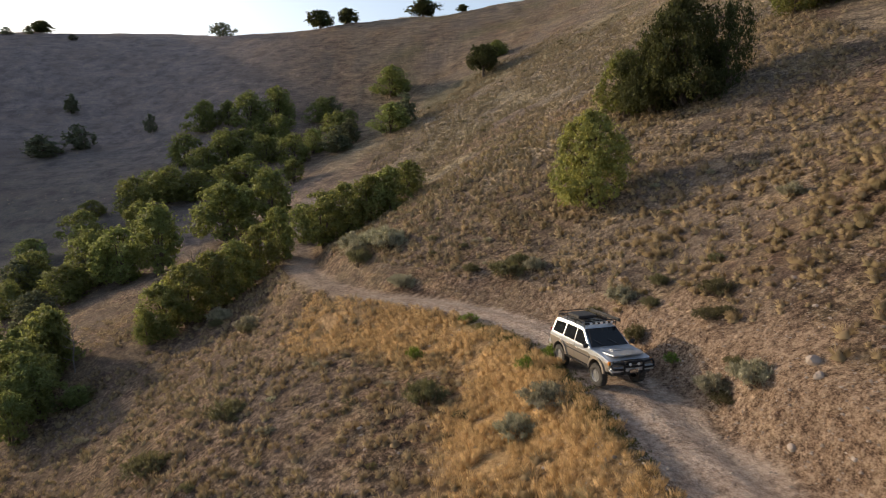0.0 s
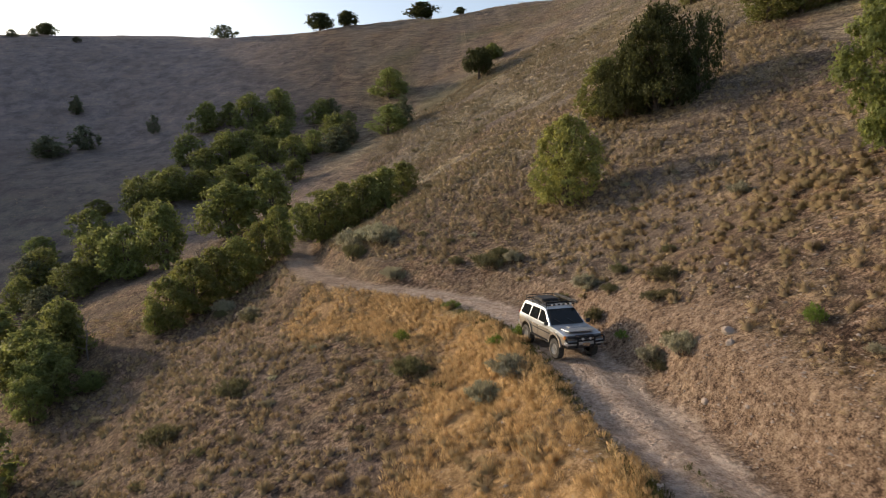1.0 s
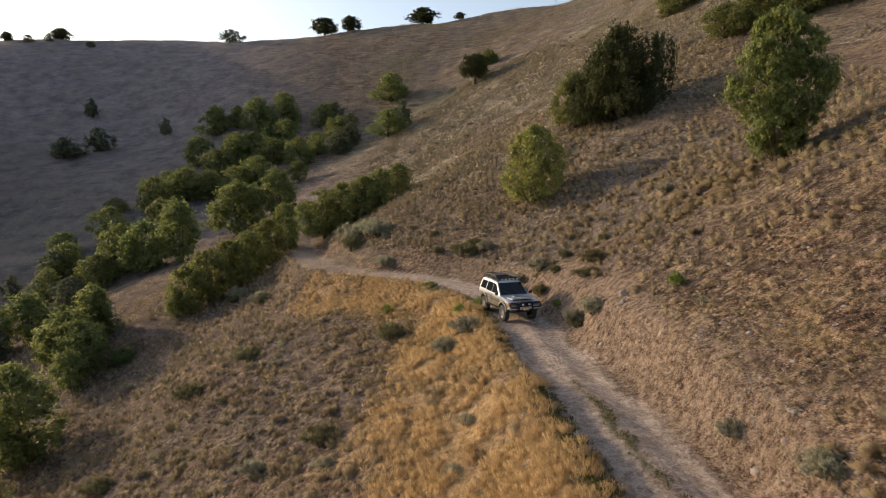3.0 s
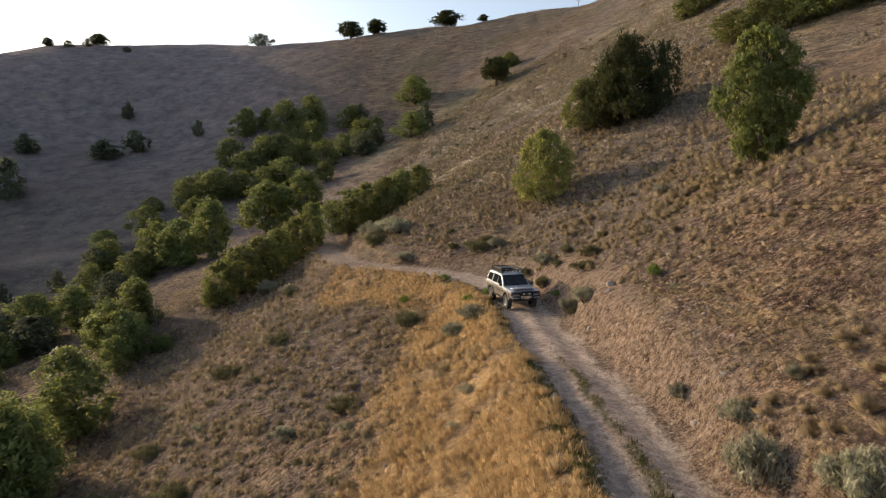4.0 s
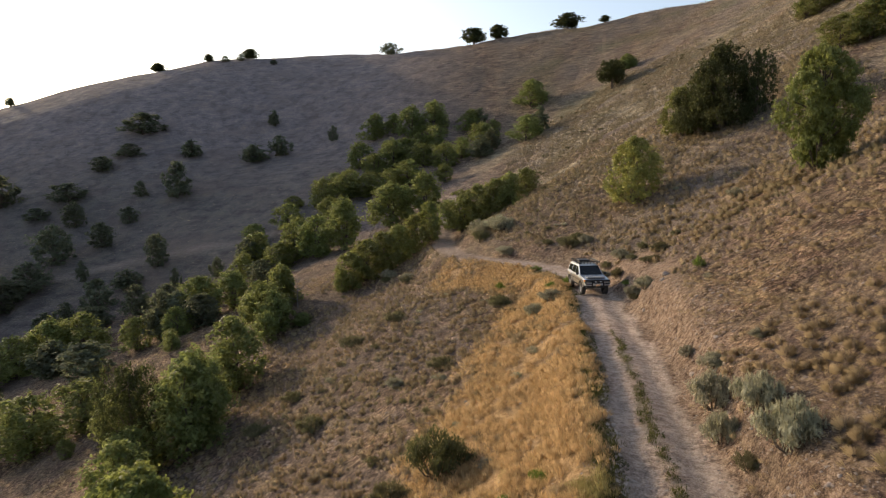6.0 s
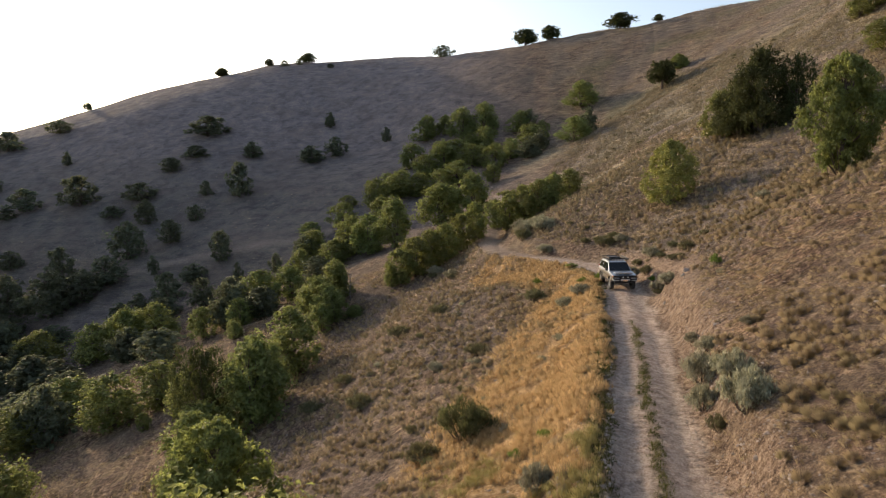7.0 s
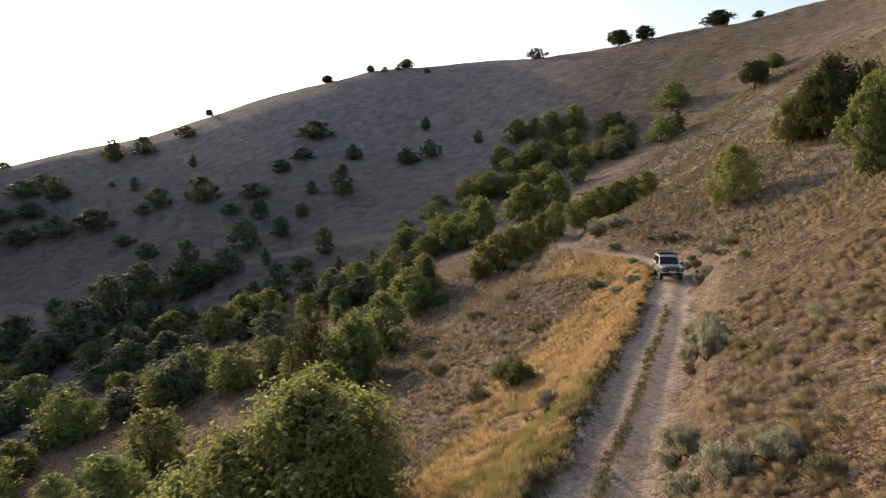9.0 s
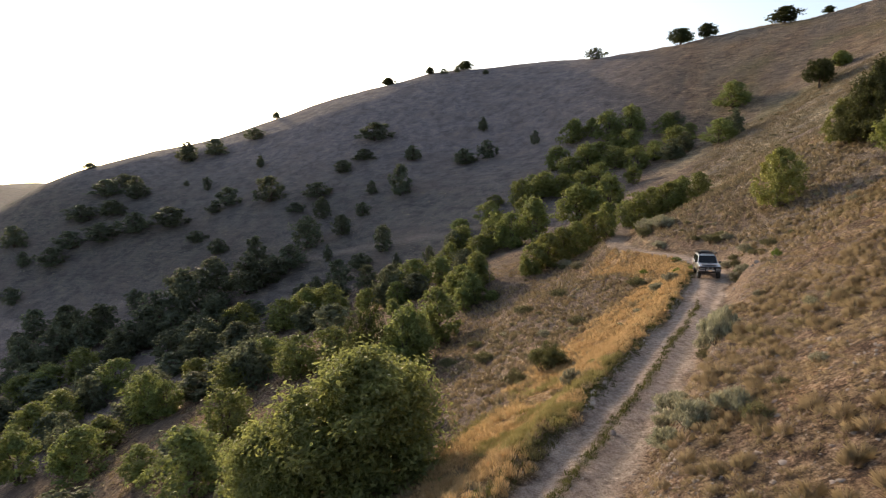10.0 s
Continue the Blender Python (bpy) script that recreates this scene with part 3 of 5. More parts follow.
def shrub(name, seed, leaves, size, mat, label, category="shrub", flat=0.75):
    """A low shrub about one metre across with woody stems and upright sprays."""
    rng = np.random.default_rng(seed)
    ob = empty(name, label, category)
    roots, tips, tubes = [], [], []
    for k in range(26):
        w, r = 2.399 * k + 0.3 * rng.normal(), 0.46 * math.sqrt((k + 0.5) / 26) * rng.uniform(0.85, 1.1)
        z = (0.95 - 1.1 * r + 0.2 * rng.random()) * flat
        tip = (r * math.cos(w), r * math.sin(w), z)
        root = (0.4 * r * math.cos(w), 0.4 * r * math.sin(w), 0.05)
        roots.append(root)
        tips.append(tip)
        if k % 2 == 0:
            tubes.append(tube([(0, 0, -0.1), (root[0] * 0.4, root[1] * 0.4, 0.0), root, tip], [0.0, 0.016, 0.012, 0.003], 4))
    v, f = welded(*join_tubes(tubes))
    put_mesh("woody_base", v, f, M["bark"], ob)
    v, f = spray_crown(rng, roots, tips, leaves, size, 0.05, 1.1, 0.25, up=0.2, slim=0.25, along=np.array([0, 0, 1.0]))
    put_mesh("foliage", v, f, mat, ob)
    return ob


def rooted(ob, x, y, height, width, turn, first=False, base=1.0, sink=0.05):
    """Stand a one-metre plant (or a copy) on the ground, grown to height and width."""
    z = float(ground([x], [y])[0]) - sink
    m = pose(x, y, z, 0, 0, turn) @ Matrix.Diagonal((width / base, width / base, height, 1))
    if first:
        ob.matrix_basis = m
        return ob
    c = copy_thing(ob, Matrix())
    c.matrix_basis = m
    return c

# ================= ground sheet =================
def spread(lo, hi, step, far_lo, far_hi, growth):
    """Grid lines: even between lo and hi, then wider and wider outwards."""
    mid_ = list(np.arange(lo, hi + step, step))
    for sign, end in ((1, far_hi), (-1, far_lo)):
        s, p, out = step, mid_[-1] if sign > 0 else mid_[0], []
        while (p < end) if sign > 0 else (p > end):
            s = s * growth
            p = p + sign * s
            out.append(p)
        mid_ = mid_ + out if sign > 0 else out[::-1] + mid_
    return np.array(mid_)


TRAIL = fine_line([(-172, 43), (-154, 52), (-145, 58), (-125, 70), (-105, 81), (-91, 88), (-80, 91.5), (-72, 93.2), (-64, 93.6), (-52, 98)], 2.0)


def masks(x, y):
    """Where the tracks, the tawny grass and the green verge lie."""
    d, _ = road_offset(x, y)
    wob = 0.3 * rough(x, y, 1.9, 11) + 0.2 * rough(x, y, 0.7, 12)
    track = 1 - smooth(1.1, 1.45, np.abs(d) + 0.8 * wob)
    middle = np.exp(-((d + 0.15 + 0.4 * wob) / 0.2) ** 2) * smooth(-0.9, 0.0, rough(x, y, 1.3, 13) + 0.5 * rough(x, y, 0.5, 21) + 0.25 * smooth(4, -6, y)) * smooth(15, 7, y)
    track = track * (1 - 0.85 * middle) * (1 - 0.5 * smooth(28, 44, y))
    edge = np.interp(y, [-46, -24, -15, -8, 0, 8, 14, 21, 27, 31, 37, 42], [3, 4, 6, 8.2, 8.8, 8.8, 8.2, 7.2, 5.4, 4.8, 4.2, 1.8])
    edge = edge + 1.5 * rough(x, y, 5.0, 14) + 0.8 * rough(x, y, 1.6, 15)
    tawny = smooth(1.3, 1.9, -d + wob) * (1 - smooth(edge * 0.78, edge + 0.7, -d)) * smooth(44, 38, y)
    verge = np.exp(-((d + 1.7 + 0.3 * wob) / 0.44) ** 2) * smooth(-0.9, 0.15, rough(x, y, 2.4, 16)) * smooth(36, 26, y) * (0.55 + 0.45 * smooth(-18, -8, y))
    green = np.clip(verge + middle + 0.75 * smooth(0.15, 0.7, rough(x, y, 3.2, 17)) * tawny * smooth(6, -4, y) + 0.4 * smooth(0.1, 0.6, rough(x, y, 9, 18)) * smooth(95, 115, y) * smooth(-25, -5, x), 0, 1) * 0.85
    trail = np.zeros(len(x))
    far = np.where((x < -45) & (x > -180) & (y > 35) & (y < 105))[0]
    if len(far):
        r = np.full(len(far), 1e6)
        for q in TRAIL:
            r = np.minimum(r, (x[far] - q[0]) ** 2 + (y[far] - q[1]) ** 2)
        trail[far] = 0.26 * (1 - smooth(0.5, 2.2, np.sqrt(r)))
    tawny = tawny * (0.55 + 0.45 * smooth(-0.5, 0.1, rough(x, y, 2.1, 19) + 0.6 * rough(x, y, 0.8, 20)))
    return np.clip(np.maximum(track, trail), 0, 1), np.clip(tawny, 0, 1), green


gx = spread(-30, 26, 0.42, -2600, 2600, 1.047)
gx = np.concatenate([gx[gx < 0], np.arange(0, 12.4, 0.2), gx[gx > 12.5]])
gy = spread(-46, 62, 0.42, -2600, 2600, 1.047)
GX, GY = np.meshgrid(gx, gy, indexing="ij")
fx_, fy_ = GX.ravel(), GY.ravel()
fz_ = ground(fx_, fy_)
nx_, ny_ = len(gx), len(gy)
idx = np.arange(nx_ * ny_).reshape(nx_, ny_)
quads = np.stack([idx[:-1, :-1], idx[1:, :-1], idx[1:, 1:], idx[:-1, 1:]], -1).reshape(-1, 4)
me = bpy.data.meshes.new("ground")
me.vertices.add(len(fx_))
me.vertices.foreach_set("co", np.stack([fx_, fy_, fz_], 1).ravel())
me.loops.add(quads.size)
me.loops.foreach_set("vertex_index", quads.ravel())
me.polygons.add(len(quads))
me.polygons.foreach_set("loop_start", np.arange(0, quads.size, 4))
me.update(calc_edges=True)
me.polygons.foreach_set("use_smooth", np.ones(len(quads), bool))
road_d, _ = road_offset(fx_, fy_)
cut_bank = smooth(0.9, 1.5, road_d) * (1 - smooth(0.0, 1.3, road_d - np.interp(fy_, [-12, 2, 9, 18, 30], [1.5, 1.8, 2.8, 3.6, 3.0]) + 0.7 * rough(fx_, fy_, 1.9, 64))) * smooth(40, 24, fy_)
# pale straw is faded beyond y 110 to stand for the upper bowl's shade
for key, values in zip(("track", "tawny", "green", "bank", "pale", "haze_tint", "shale", "dusty", "rut", "dark_foot"), (*masks(fx_, fy_), cut_bank, smooth(36, 62, fy_) * smooth(165, 110, fy_) * smooth(-22, -4, fx_ + 0.1 * (fy_ - 60)) * smooth(-0.5, 0.3, rough(fx_, fy_, 9, 65) + 0.5 * rough(fx_, fy_, 3, 66)), smooth(0, 40, fy_ - 60 + 0.0 * fx_) * smooth(0, -60, fx_ + 0.25 * (fy_ - 120)) + 0.8 * smooth(-62, -90, fx_) * smooth(90, 60, fy_), 0.75 * (smooth(-4, -9, road_d) * (road_d > -900) + (road_d < -900)) * smooth(-34, -26, fx_) * smooth(6, -2, fx_) * smooth(60, 45, fy_) * smooth(-0.7, 0.3, rough(fx_, fy_, 8, 67) + 0.5 * rough(fx_, fy_, 2.5, 68)), smooth(10, 34, fy_) * smooth(2, 8, fx_ + 0.2 * (fy_ - 30)) * smooth(-0.8, 0.2, rough(fx_, fy_, 6, 69)), np.exp(-((np.abs(road_d + 0.1 * rough(fx_, fy_, 1.4, 70)) - 0.78) / 0.3) ** 2) * smooth(-0.9, 0.1, rough(fx_, fy_, 2.2, 71)), smooth(24, -2, fz_) * smooth(0, 30, fy_ - 62 - 0.25 * (fx_ + 60)) * smooth(-30, -60, fx_))):
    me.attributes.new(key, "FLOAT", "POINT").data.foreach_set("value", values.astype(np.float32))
me.materials.append(M["ground"])
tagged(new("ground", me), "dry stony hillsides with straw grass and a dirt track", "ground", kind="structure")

# ================= trees =================
oaks = [broadleaf("gambel_oak", 10 + k, 5800, 0.047, M["oak"], "green scrub oak with a leafy crown down to the ground", ("round", "tall", "round", "wide", "round")[k], 3, (26, 30, 34, 28, 22)[k], 0.19) for k in range(5)]
turning = [broadleaf("gambel_oak", 30 + k, 7600, 0.043, M["oak_yellow"], "scrub oak turning yellow-green beside the track", ("round", "wide", "tall")[k], 3, (34, 40, 30)[k], 0.17) for k in range(3)]
slope_maple = broadleaf("maple_tree", 52, 38000, 0.026, M["slope_maple"], "bright green bushy maple on the dry slope", "maple", 4, 130, 0.12, 0.06, per=12, reach=0.6, tall=0.6)
maple = broadleaf("maple_tree", 51, 42000, 0.029, M["maple"], "bright green bushy maple below the track", "dome", 5, 46, 0.18, 0.05, True, per=14, reach=0.9, tall=0.8)
far_oaks = [broadleaf("oak_bush", 70 + k, 2500, 0.07, M["oak_hazed"], "green oak bush on the shaded hillside, greyed with painted haze", ("round", "wide", "dome")[k], 2, (26, 30, 24)[k], 0.22, 0.04, reach=0.4) for k in range(3)]
golden = broadleaf("golden_bush", 90, 16000, 0.03, M["golden"], "rounded yellow-green bush on the dry slope", "bush", 5, 80, 0.13, 0.06, category="bush", reach=0.45)
cedar = juniper("juniper_tree", 100, 22000, 0.032, "large dark green juniper on the dry slope", "juniper", 0.03, 90, 0.14, 1.15)
cedar_lobe = juniper("juniper_tree", 104, 13000, 0.034, "upright dark juniper beside a larger one", "upright", 0.03, 60, 0.15, 1.15)
ball = juniper("juniper_tree", 101, 6000, 0.075, "dark round juniper on the skyline", "ball", 0.16, 60, 0.2, 0.9)
vase = juniper("juniper_tree", 102, 9000, 0.055, "dark vase-shaped juniper on a bare trunk", "vase", 0.28, 90, 0.17, 0.9)
PLACED = set()


def grow(kinds, spots, rng, group, spread_=1.0, tall=1.0):
    for x, y, h, w in spots:
        ob = kinds[int(rng.integers(len(kinds)))]
        c = rooted(ob, x, y, h * tall, w * spread_, float(rng.uniform(0, 360)), first=ob.name not in PLACED)
        PLACED.add(ob.name)
        tagged(c, group=group)


HILL_TREES = [(-11.7, 149.2, 7.0, 9.2), (-9.4, 117.6, 5.5, 7.8), (11.8, 142.3, 4.4, 3.9), (12.2, 142.2, 4.1, 4.7)]
ROADSIDE_ROW = [(-3.6, 65.7, 3.4, 3.5), (-5.3, 63.5, 4.2, 3.9), (-7.4, 63.9, 4.5, 4.5), (-9.8, 65.0, 4.9, 4.6), (-12.3, 65.5, 5.3, 5.0), (-15.6, 71.3, 4.1, 3.8)]
YELLOW_ROW = [(-17.1, 65.3, 5.0, 3.8), (-18.2, 61.6, 4.9, 3.9), (-19.3, 58.3, 4.7, 4.2), (-20.7, 56.0, 4.8, 4.3), (-22.1, 53.7, 4.8, 4.6), (-23.2, 51.6, 4.2, 4.0), (-24.2, 50.9, 2.5, 2.3)]
MID_TREES = [(-22.7, 84.0, 6.9, 6.6), (-28.6, 83.4, 7.0, 8.2), (-27.7, 87.8, 5.5, 6.2), (-34.8, 77.6, 7.8, 6.9), (-40.3, 78.8, 6.7, 6.4), (-45.3, 81.3, 6.6, 5.8), (-46.7, 78.0, 4.2, 5.6), (-54.6, 83.8, 5.3, 6.0), (-45.4, 95.5, 5.1, 5.1), (-54.2, 95.7, 5.1, 6.0), (-59.8, 92.2, 3.7, 4.9), (-53.4, 76.8, 4.2, 4.2), (-58.3, 106.1, 2.8, 3.8)]
GULLY_TREES = [(-54.5, 148.3, 6.5, 7.5), (-49.3, 149.7, 5.0, 5.2), (-43.3, 146.1, 7.6, 7.6), (-37.6, 147.4, 7.4, 8.5), (-33.9, 135.9, 5.5, 7.1), (-42.1, 125.6, 6.8, 7.7), (-51.3, 128.8, 5.9, 6.8), (-44.6, 120.9, 5.3, 7.0), (-47.2, 110.2, 5.6, 7.8), (-50.6, 104.8, 5.8, 6.1), (-51.2, 112.7, 4.2, 5.6), (-42.5, 109.6, 4.8, 6.8), (-33.7, 111.2, 4.9, 7.4), (-27.5, 119.0, 5.4, 5.8), (-24.9, 124.4, 4.4, 4.8), (-26.7, 143.8, 5.0, 6.3), (-20.7, 128.9, 5.4, 6.8), (-34.3, 124.6, 4.8, 6.6), (-40.5, 130.8, 5.0, 6.9), (-19.5, 136.9, 4.1, 3.6), (-37.1, 109.3, 4.2, 5.8), (-24.9, 107.3, 3.4, 3.8), (-38.5, 136.2, 4.3, 5.2)]
FAR_BUSHES_A = [(-127.1, 146.4, 6.4, 14.0), (-124.3, 126.2, 4.1, 8.5), (-122.5, 134.5, 3.8, 8.7), (-185.1, 143.2, 4.5, 9.4), (-162.0, 124.9, 4.4, 4.0), (-201.3, 124.0, 7.9, 11.4), (-193.9, 131.2, 6.6, 10.6), (-207.4, 101.5, 4.9, 8.6), (-193.6, 97.1, 7.8, 11.0), (-206.7, 94.3, 6.0, 12.8), (-200.4, 81.4, 5.6, 12.1), (-192.0, 87.2, 5.3, 11.3), (-170.3, 108.4, 4.6, 3.5), (-182.1, 108.8, 2.0, 2.4), (-152.4, 102.1, 6.1, 9.4), (-153.8, 97.7, 2.9, 7.1), (-137.0, 105.9, 8.1, 11.3), (-122.1, 111.7, 4.8, 10.7), (-123.5, 103.3, 3.0, 7.1), (-112.4, 102.5, 6.2, 5.8), (-104.1, 87.9, 8.6, 8.9), (-98.4, 95.1, 5.4, 6.9), (-99.9, 105.6, 4.1, 4.8)]
FAR_BUSHES_B = [(-105.0, 116.2, 4.0, 4.0), (-94.9, 116.6, 9.2, 8.2), (-144.8, 84.2, 3.6, 6.9), (-132.3, 81.7, 4.4, 6.9), (-189.5, 70.8, 5.6, 10.6), (-180.3, 76.6, 6.0, 12.3), (-172.6, 82.8, 6.7, 11.3), (-162.8, 88.0, 6.3, 13.3), (-185.5, 63.4, 5.8, 10.8), (-209.5, 64.4, 7.2, 9.8), (-195.6, 60.3, 4.8, 5.5), (-114.2, 79.4, 7.4, 6.5), (-78.7, 87.5, 6.5, 6.3), (-80.4, 80.7, 4.0, 6.9), (-93.2, 163.6, 5.1, 4.7), (-87.3, 140.6, 5.0, 10.6), (-81.8, 145.4, 5.7, 7.8), (-105.5, 138.3, 4.8, 8.1), (-69.2, 153.4, 4.6, 3.6), (-92.9, 83.2, 4.2, 2.8), (-101.5, 79.1, 6.2, 9.3), (-68.0, 78.2, 4.0, 2.2), (-60.7, 80.1, 3.7, 2.9)]
SPUR_TREES = [(-49.1, 58.1, 6.0, 6.0), (-44.7, 59.6, 5.2, 6.0), (-32.0, 50.3, 5.3, 4.3), (-32.0, 45.9, 5.0, 5.0), (-44.0, 44.6, 2.3, 2.1), (-55.1, 51.9, 4.4, 4.4), (-67.9, 56.4, 6.3, 6.5), (-73.1, 55.6, 6.9, 6.6), (-77.5, 53.1, 6.2, 6.7), (-89.6, 53.4, 6.3, 6.6), (-46.0, 26.3, 5.3, 6.1), (-41.9, 28.5, 4.7, 6.0), (-56.0, 29.3, 5.0, 6.7), (-56.2, 24.2, 4.9, 6.4), (-70.9, 28.4, 4.5, 5.4), (-38.7, 22.9, 1.8, 1.4)]
LOW_WOOD = [(-68.4, 18.0, 6.8, 5.7), (-64.6, 18.7, 4.8, 4.0), (-67.1, 11.0, 4.5, 5.3), (-61.6, 4.6, 6.1, 6.1), (-38.9, 8.4, 6.0, 5.4), (-32.5, -0.5, 6.0, 6.5), (-90.1, 12.5, 7.0, 7.0), (-94.3, 18.9, 5.7, 6.6), (-21.0, -3.8, 2.9, 3.7), (-76.9, 4.3, 6.8, 6.1), (-95.9, 29.9, 6.2, 6.2), (-113.2, 33.0, 6.8, 6.8), (-117.8, 28.5, 5.7, 6.8), (-120.2, 24.4, 5.6, 6.7), (-46.6, 3.4, 3.6, 4.2)]
SHADE_WOOD = [(-114.7, 58.2, 10.6, 9.3), (-118.6, 53.3, 7.9, 10.5), (-136.7, 59.3, 4.3, 4.3), (-115.6, 67.0, 8.4, 9.7), (-104.8, 68.4, 8.1, 10.8), (-102.2, 73.2, 5.5, 8.2), (-95.3, 46.6, 6.9, 8.1), (-98.4, 42.2, 5.7, 6.8), (-114.5, 41.0, 7.2, 7.2), (-131.6, 43.1, 6.5, 7.8), (-131.7, 47.3, 8.0, 8.0), (-135.1, 38.5, 7.7, 9.0), (-140.3, 33.6, 7.7, 7.7), (-149.4, 48.6, 5.7, 7.1), (-155.5, 43.4, 7.1, 7.1), (-80.9, 73.7, 5.1, 5.1), (-83.7, 69.3, 3.8, 3.8), (-69.4, 69.6, 4.8, 4.8), (-92.1, 51.2, 4.7, 4.7), (-180.5, 49.6, 4.7, 4.7)]
LEFT_EDGE = [(-32.7, 52.3, 4.3, 3.3), (-32.7, 49.3, 3.6, 4.0), (-32.4, 46.1, 3.8, 4.2), (-28.5, 43.1, 3.6, 4.4), (-28.5, 40.2, 3.3, 3.3), (-40.2, 58.8, 2.7, 2.7), (-26.0, 43.7, 1.4, 2.0), (-47.6, 50.7, 3.9, 3.9), (-48.9, 57.5, 4.2, 4.2), (-45.0, 46.0, 2.2, 2.1), (-30.0, 43.8, 4.5, 4.5), (-36.5, 50.7, 3.2, 3.8), (-32.3, 51.1, 4.7, 3.2)]
RAVINE_TREES = [(-21.8, 16.8, 6.9, 5.4), (-24.5, 14.6, 4.4, 3.9), (-27.0, 30.9, 7.0, 7.0)]
UPPER_BUSHES = [(30.9, 57.6, 3.6, 4.4), (33.2, 56.2, 4.2, 4.8), (35.9, 54.2, 4.4, 4.8), (38.6, 52.4, 4.0, 4.6), (36.4, 58.2, 4.0, 4.6), (41.0, 50.4, 4.0, 4.8), (36.6, 91.5, 3.4, 4.6), (39.4, 90.0, 3.6, 5.2)]
rng = np.random.default_rng(5)
grow([slope_maple], [(19.0, 22.55, 7.5, 4.7)], rng, "maples on the slope")
grow([maple], [(-0.3, -15.4, 6.0, 7.2), (-3.6, -17.2, 4.8, 4.8)], rng, "maples below the track")
tagged(rooted(slope_maple, -8.8, -3.6, 6.6, 5.0, 140), "green leafy maple on the slope below the track", group="maples below the track")
grow([golden], [(9.1, 39.9, 6.1, 5.3)], rng, "bushes on the slope")
grow([cedar], [(17.7, 48.2, 8.2, 7.6), (15.9, 49.4, 5.8, 6.0)], rng, "junipers on the slope")
grow([cedar_lobe], [(20.7, 47.4, 6.2, 3.7)], rng, "junipers on the slope")
grow(turning[:1], [(14.4, 51.5, 5.2, 4.4)], rng, "bushes on the slope")
grow([vase], [(8.3, 131.4, 6.4, 6.4)], rng, "junipers on the slope")
SKYLINE_JUNIPERS = [(-126, 207.5, 4.2, 6.0), (-38.7, 211, 6.0, 7.6), (-30, 212.5, 5.4, 6.4), (-5.5, 207.5, 5.6, 8.6), (-158, 195.5, 3.6, 5.6), (-141, 203, 3.2, 3.8), (-199, 168.2, 3.4, 3.2), (6.7, 209, 2.4, 3.4)]
grow([ball], SKYLINE_JUNIPERS, rng, "junipers on the skyline", 1.25, 0.92)
grow(far_oaks, [(-72, 216.5, 4.4, 9.0), (-238, 106, 2.4, 8.0), (-132, 200, 2.2, 4.2), (-126.5, 202, 2.4, 4.0), (-112, 200, 1.8, 3.0)], rng, "bushes on the skyline")
grow([oaks[0], oaks[4]], HILL_TREES[:2], rng, "oaks on the hillside", 1.12, 1.0)
grow(turning[1:], HILL_TREES[2:], rng, "bushes on the upper slope", 1.0, 0.85)
grow(oaks[:3] + turning, ROADSIDE_ROW, rng, "oaks along the track", 1.12, 1.1)
grow(turning, YELLOW_ROW, rng, "yellowing oaks along the track", 1.15, 1.12)
grow(oaks, MID_TREES, rng, "oaks in the gully", 1.15, 1.12)
grow(oaks, GULLY_TREES, rng, "oaks in the gully", 1.15, 1.15)
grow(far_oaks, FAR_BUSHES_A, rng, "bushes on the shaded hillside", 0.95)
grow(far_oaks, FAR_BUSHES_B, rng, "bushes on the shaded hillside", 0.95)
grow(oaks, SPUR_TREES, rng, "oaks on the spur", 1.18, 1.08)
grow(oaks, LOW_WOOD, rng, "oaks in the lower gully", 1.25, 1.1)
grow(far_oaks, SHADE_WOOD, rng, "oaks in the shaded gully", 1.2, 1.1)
grow(oaks, LEFT_EDGE, rng, "oaks on the spur", 1.0, 1.1)
tagged(rooted(cedar_lobe, -26.4, 16.8, 8.2, 5.2, 70), "dark upright juniper among oaks in the ravine", group="junipers in the ravine")
grow(oaks, RAVINE_TREES, rng, "oaks in the ravine", 1.05)
grow(oaks, [(-22.6, 18.6, 7.2, 5.8), (-23.8, 20.8, 7.0, 5.4), (-27.0, 24.0, 5.6, 5.2), (-33.0, 23.0, 5.2, 5.0), (-22.5, 11.0, 5.0, 4.6)], rng, "oaks in the ravine")
grow(turning[:2], UPPER_BUSHES, rng, "bushes on the upper slope", 1.1)


def gully_fill(rng, n):
    """More oaks between those named, thick along the gully's floor."""
    line = fine_line(GULLY[1:9], 2.0)
    out = []
    while len(out) < n:
        q = line[int(rng.integers(len(line)))]
        x, y = q[0] + rng.normal() * 7, q[1] + rng.normal() * 6
        if abs(float(road_offset(np.array([x]), np.array([y]))[0][0])) > 5:
            out.append((float(x), float(y), float(rng.uniform(3.0, 6.0)), float(rng.uniform(4.0, 6.5))))
    return out


def wood_fill(rng, n):
    """Oaks that close the wood in the lower gully, clear of the bare spur."""
    spur = fine_line([(-60, 0), (-53, 8), (-46, 15.5), (-40, 24), (-41, 36), (-38, 46), (-30, 56)], 1.0)
    out = []
    while len(out) < n:
        x, y = rng.uniform(-150, -38), rng.uniform(-12, 62)
        if np.hypot(spur[:, 0] - x, spur[:, 1] - y).min() > 10 and 40 + 0.35 * (x + 115) > y - 22:
            out.append((float(x), float(y), float(rng.uniform(3.4, 6.5)), float(rng.uniform(4.5, 7.5))))
    return out


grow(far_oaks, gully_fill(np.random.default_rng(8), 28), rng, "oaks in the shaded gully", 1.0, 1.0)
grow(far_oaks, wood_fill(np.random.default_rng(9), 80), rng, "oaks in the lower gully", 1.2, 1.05)


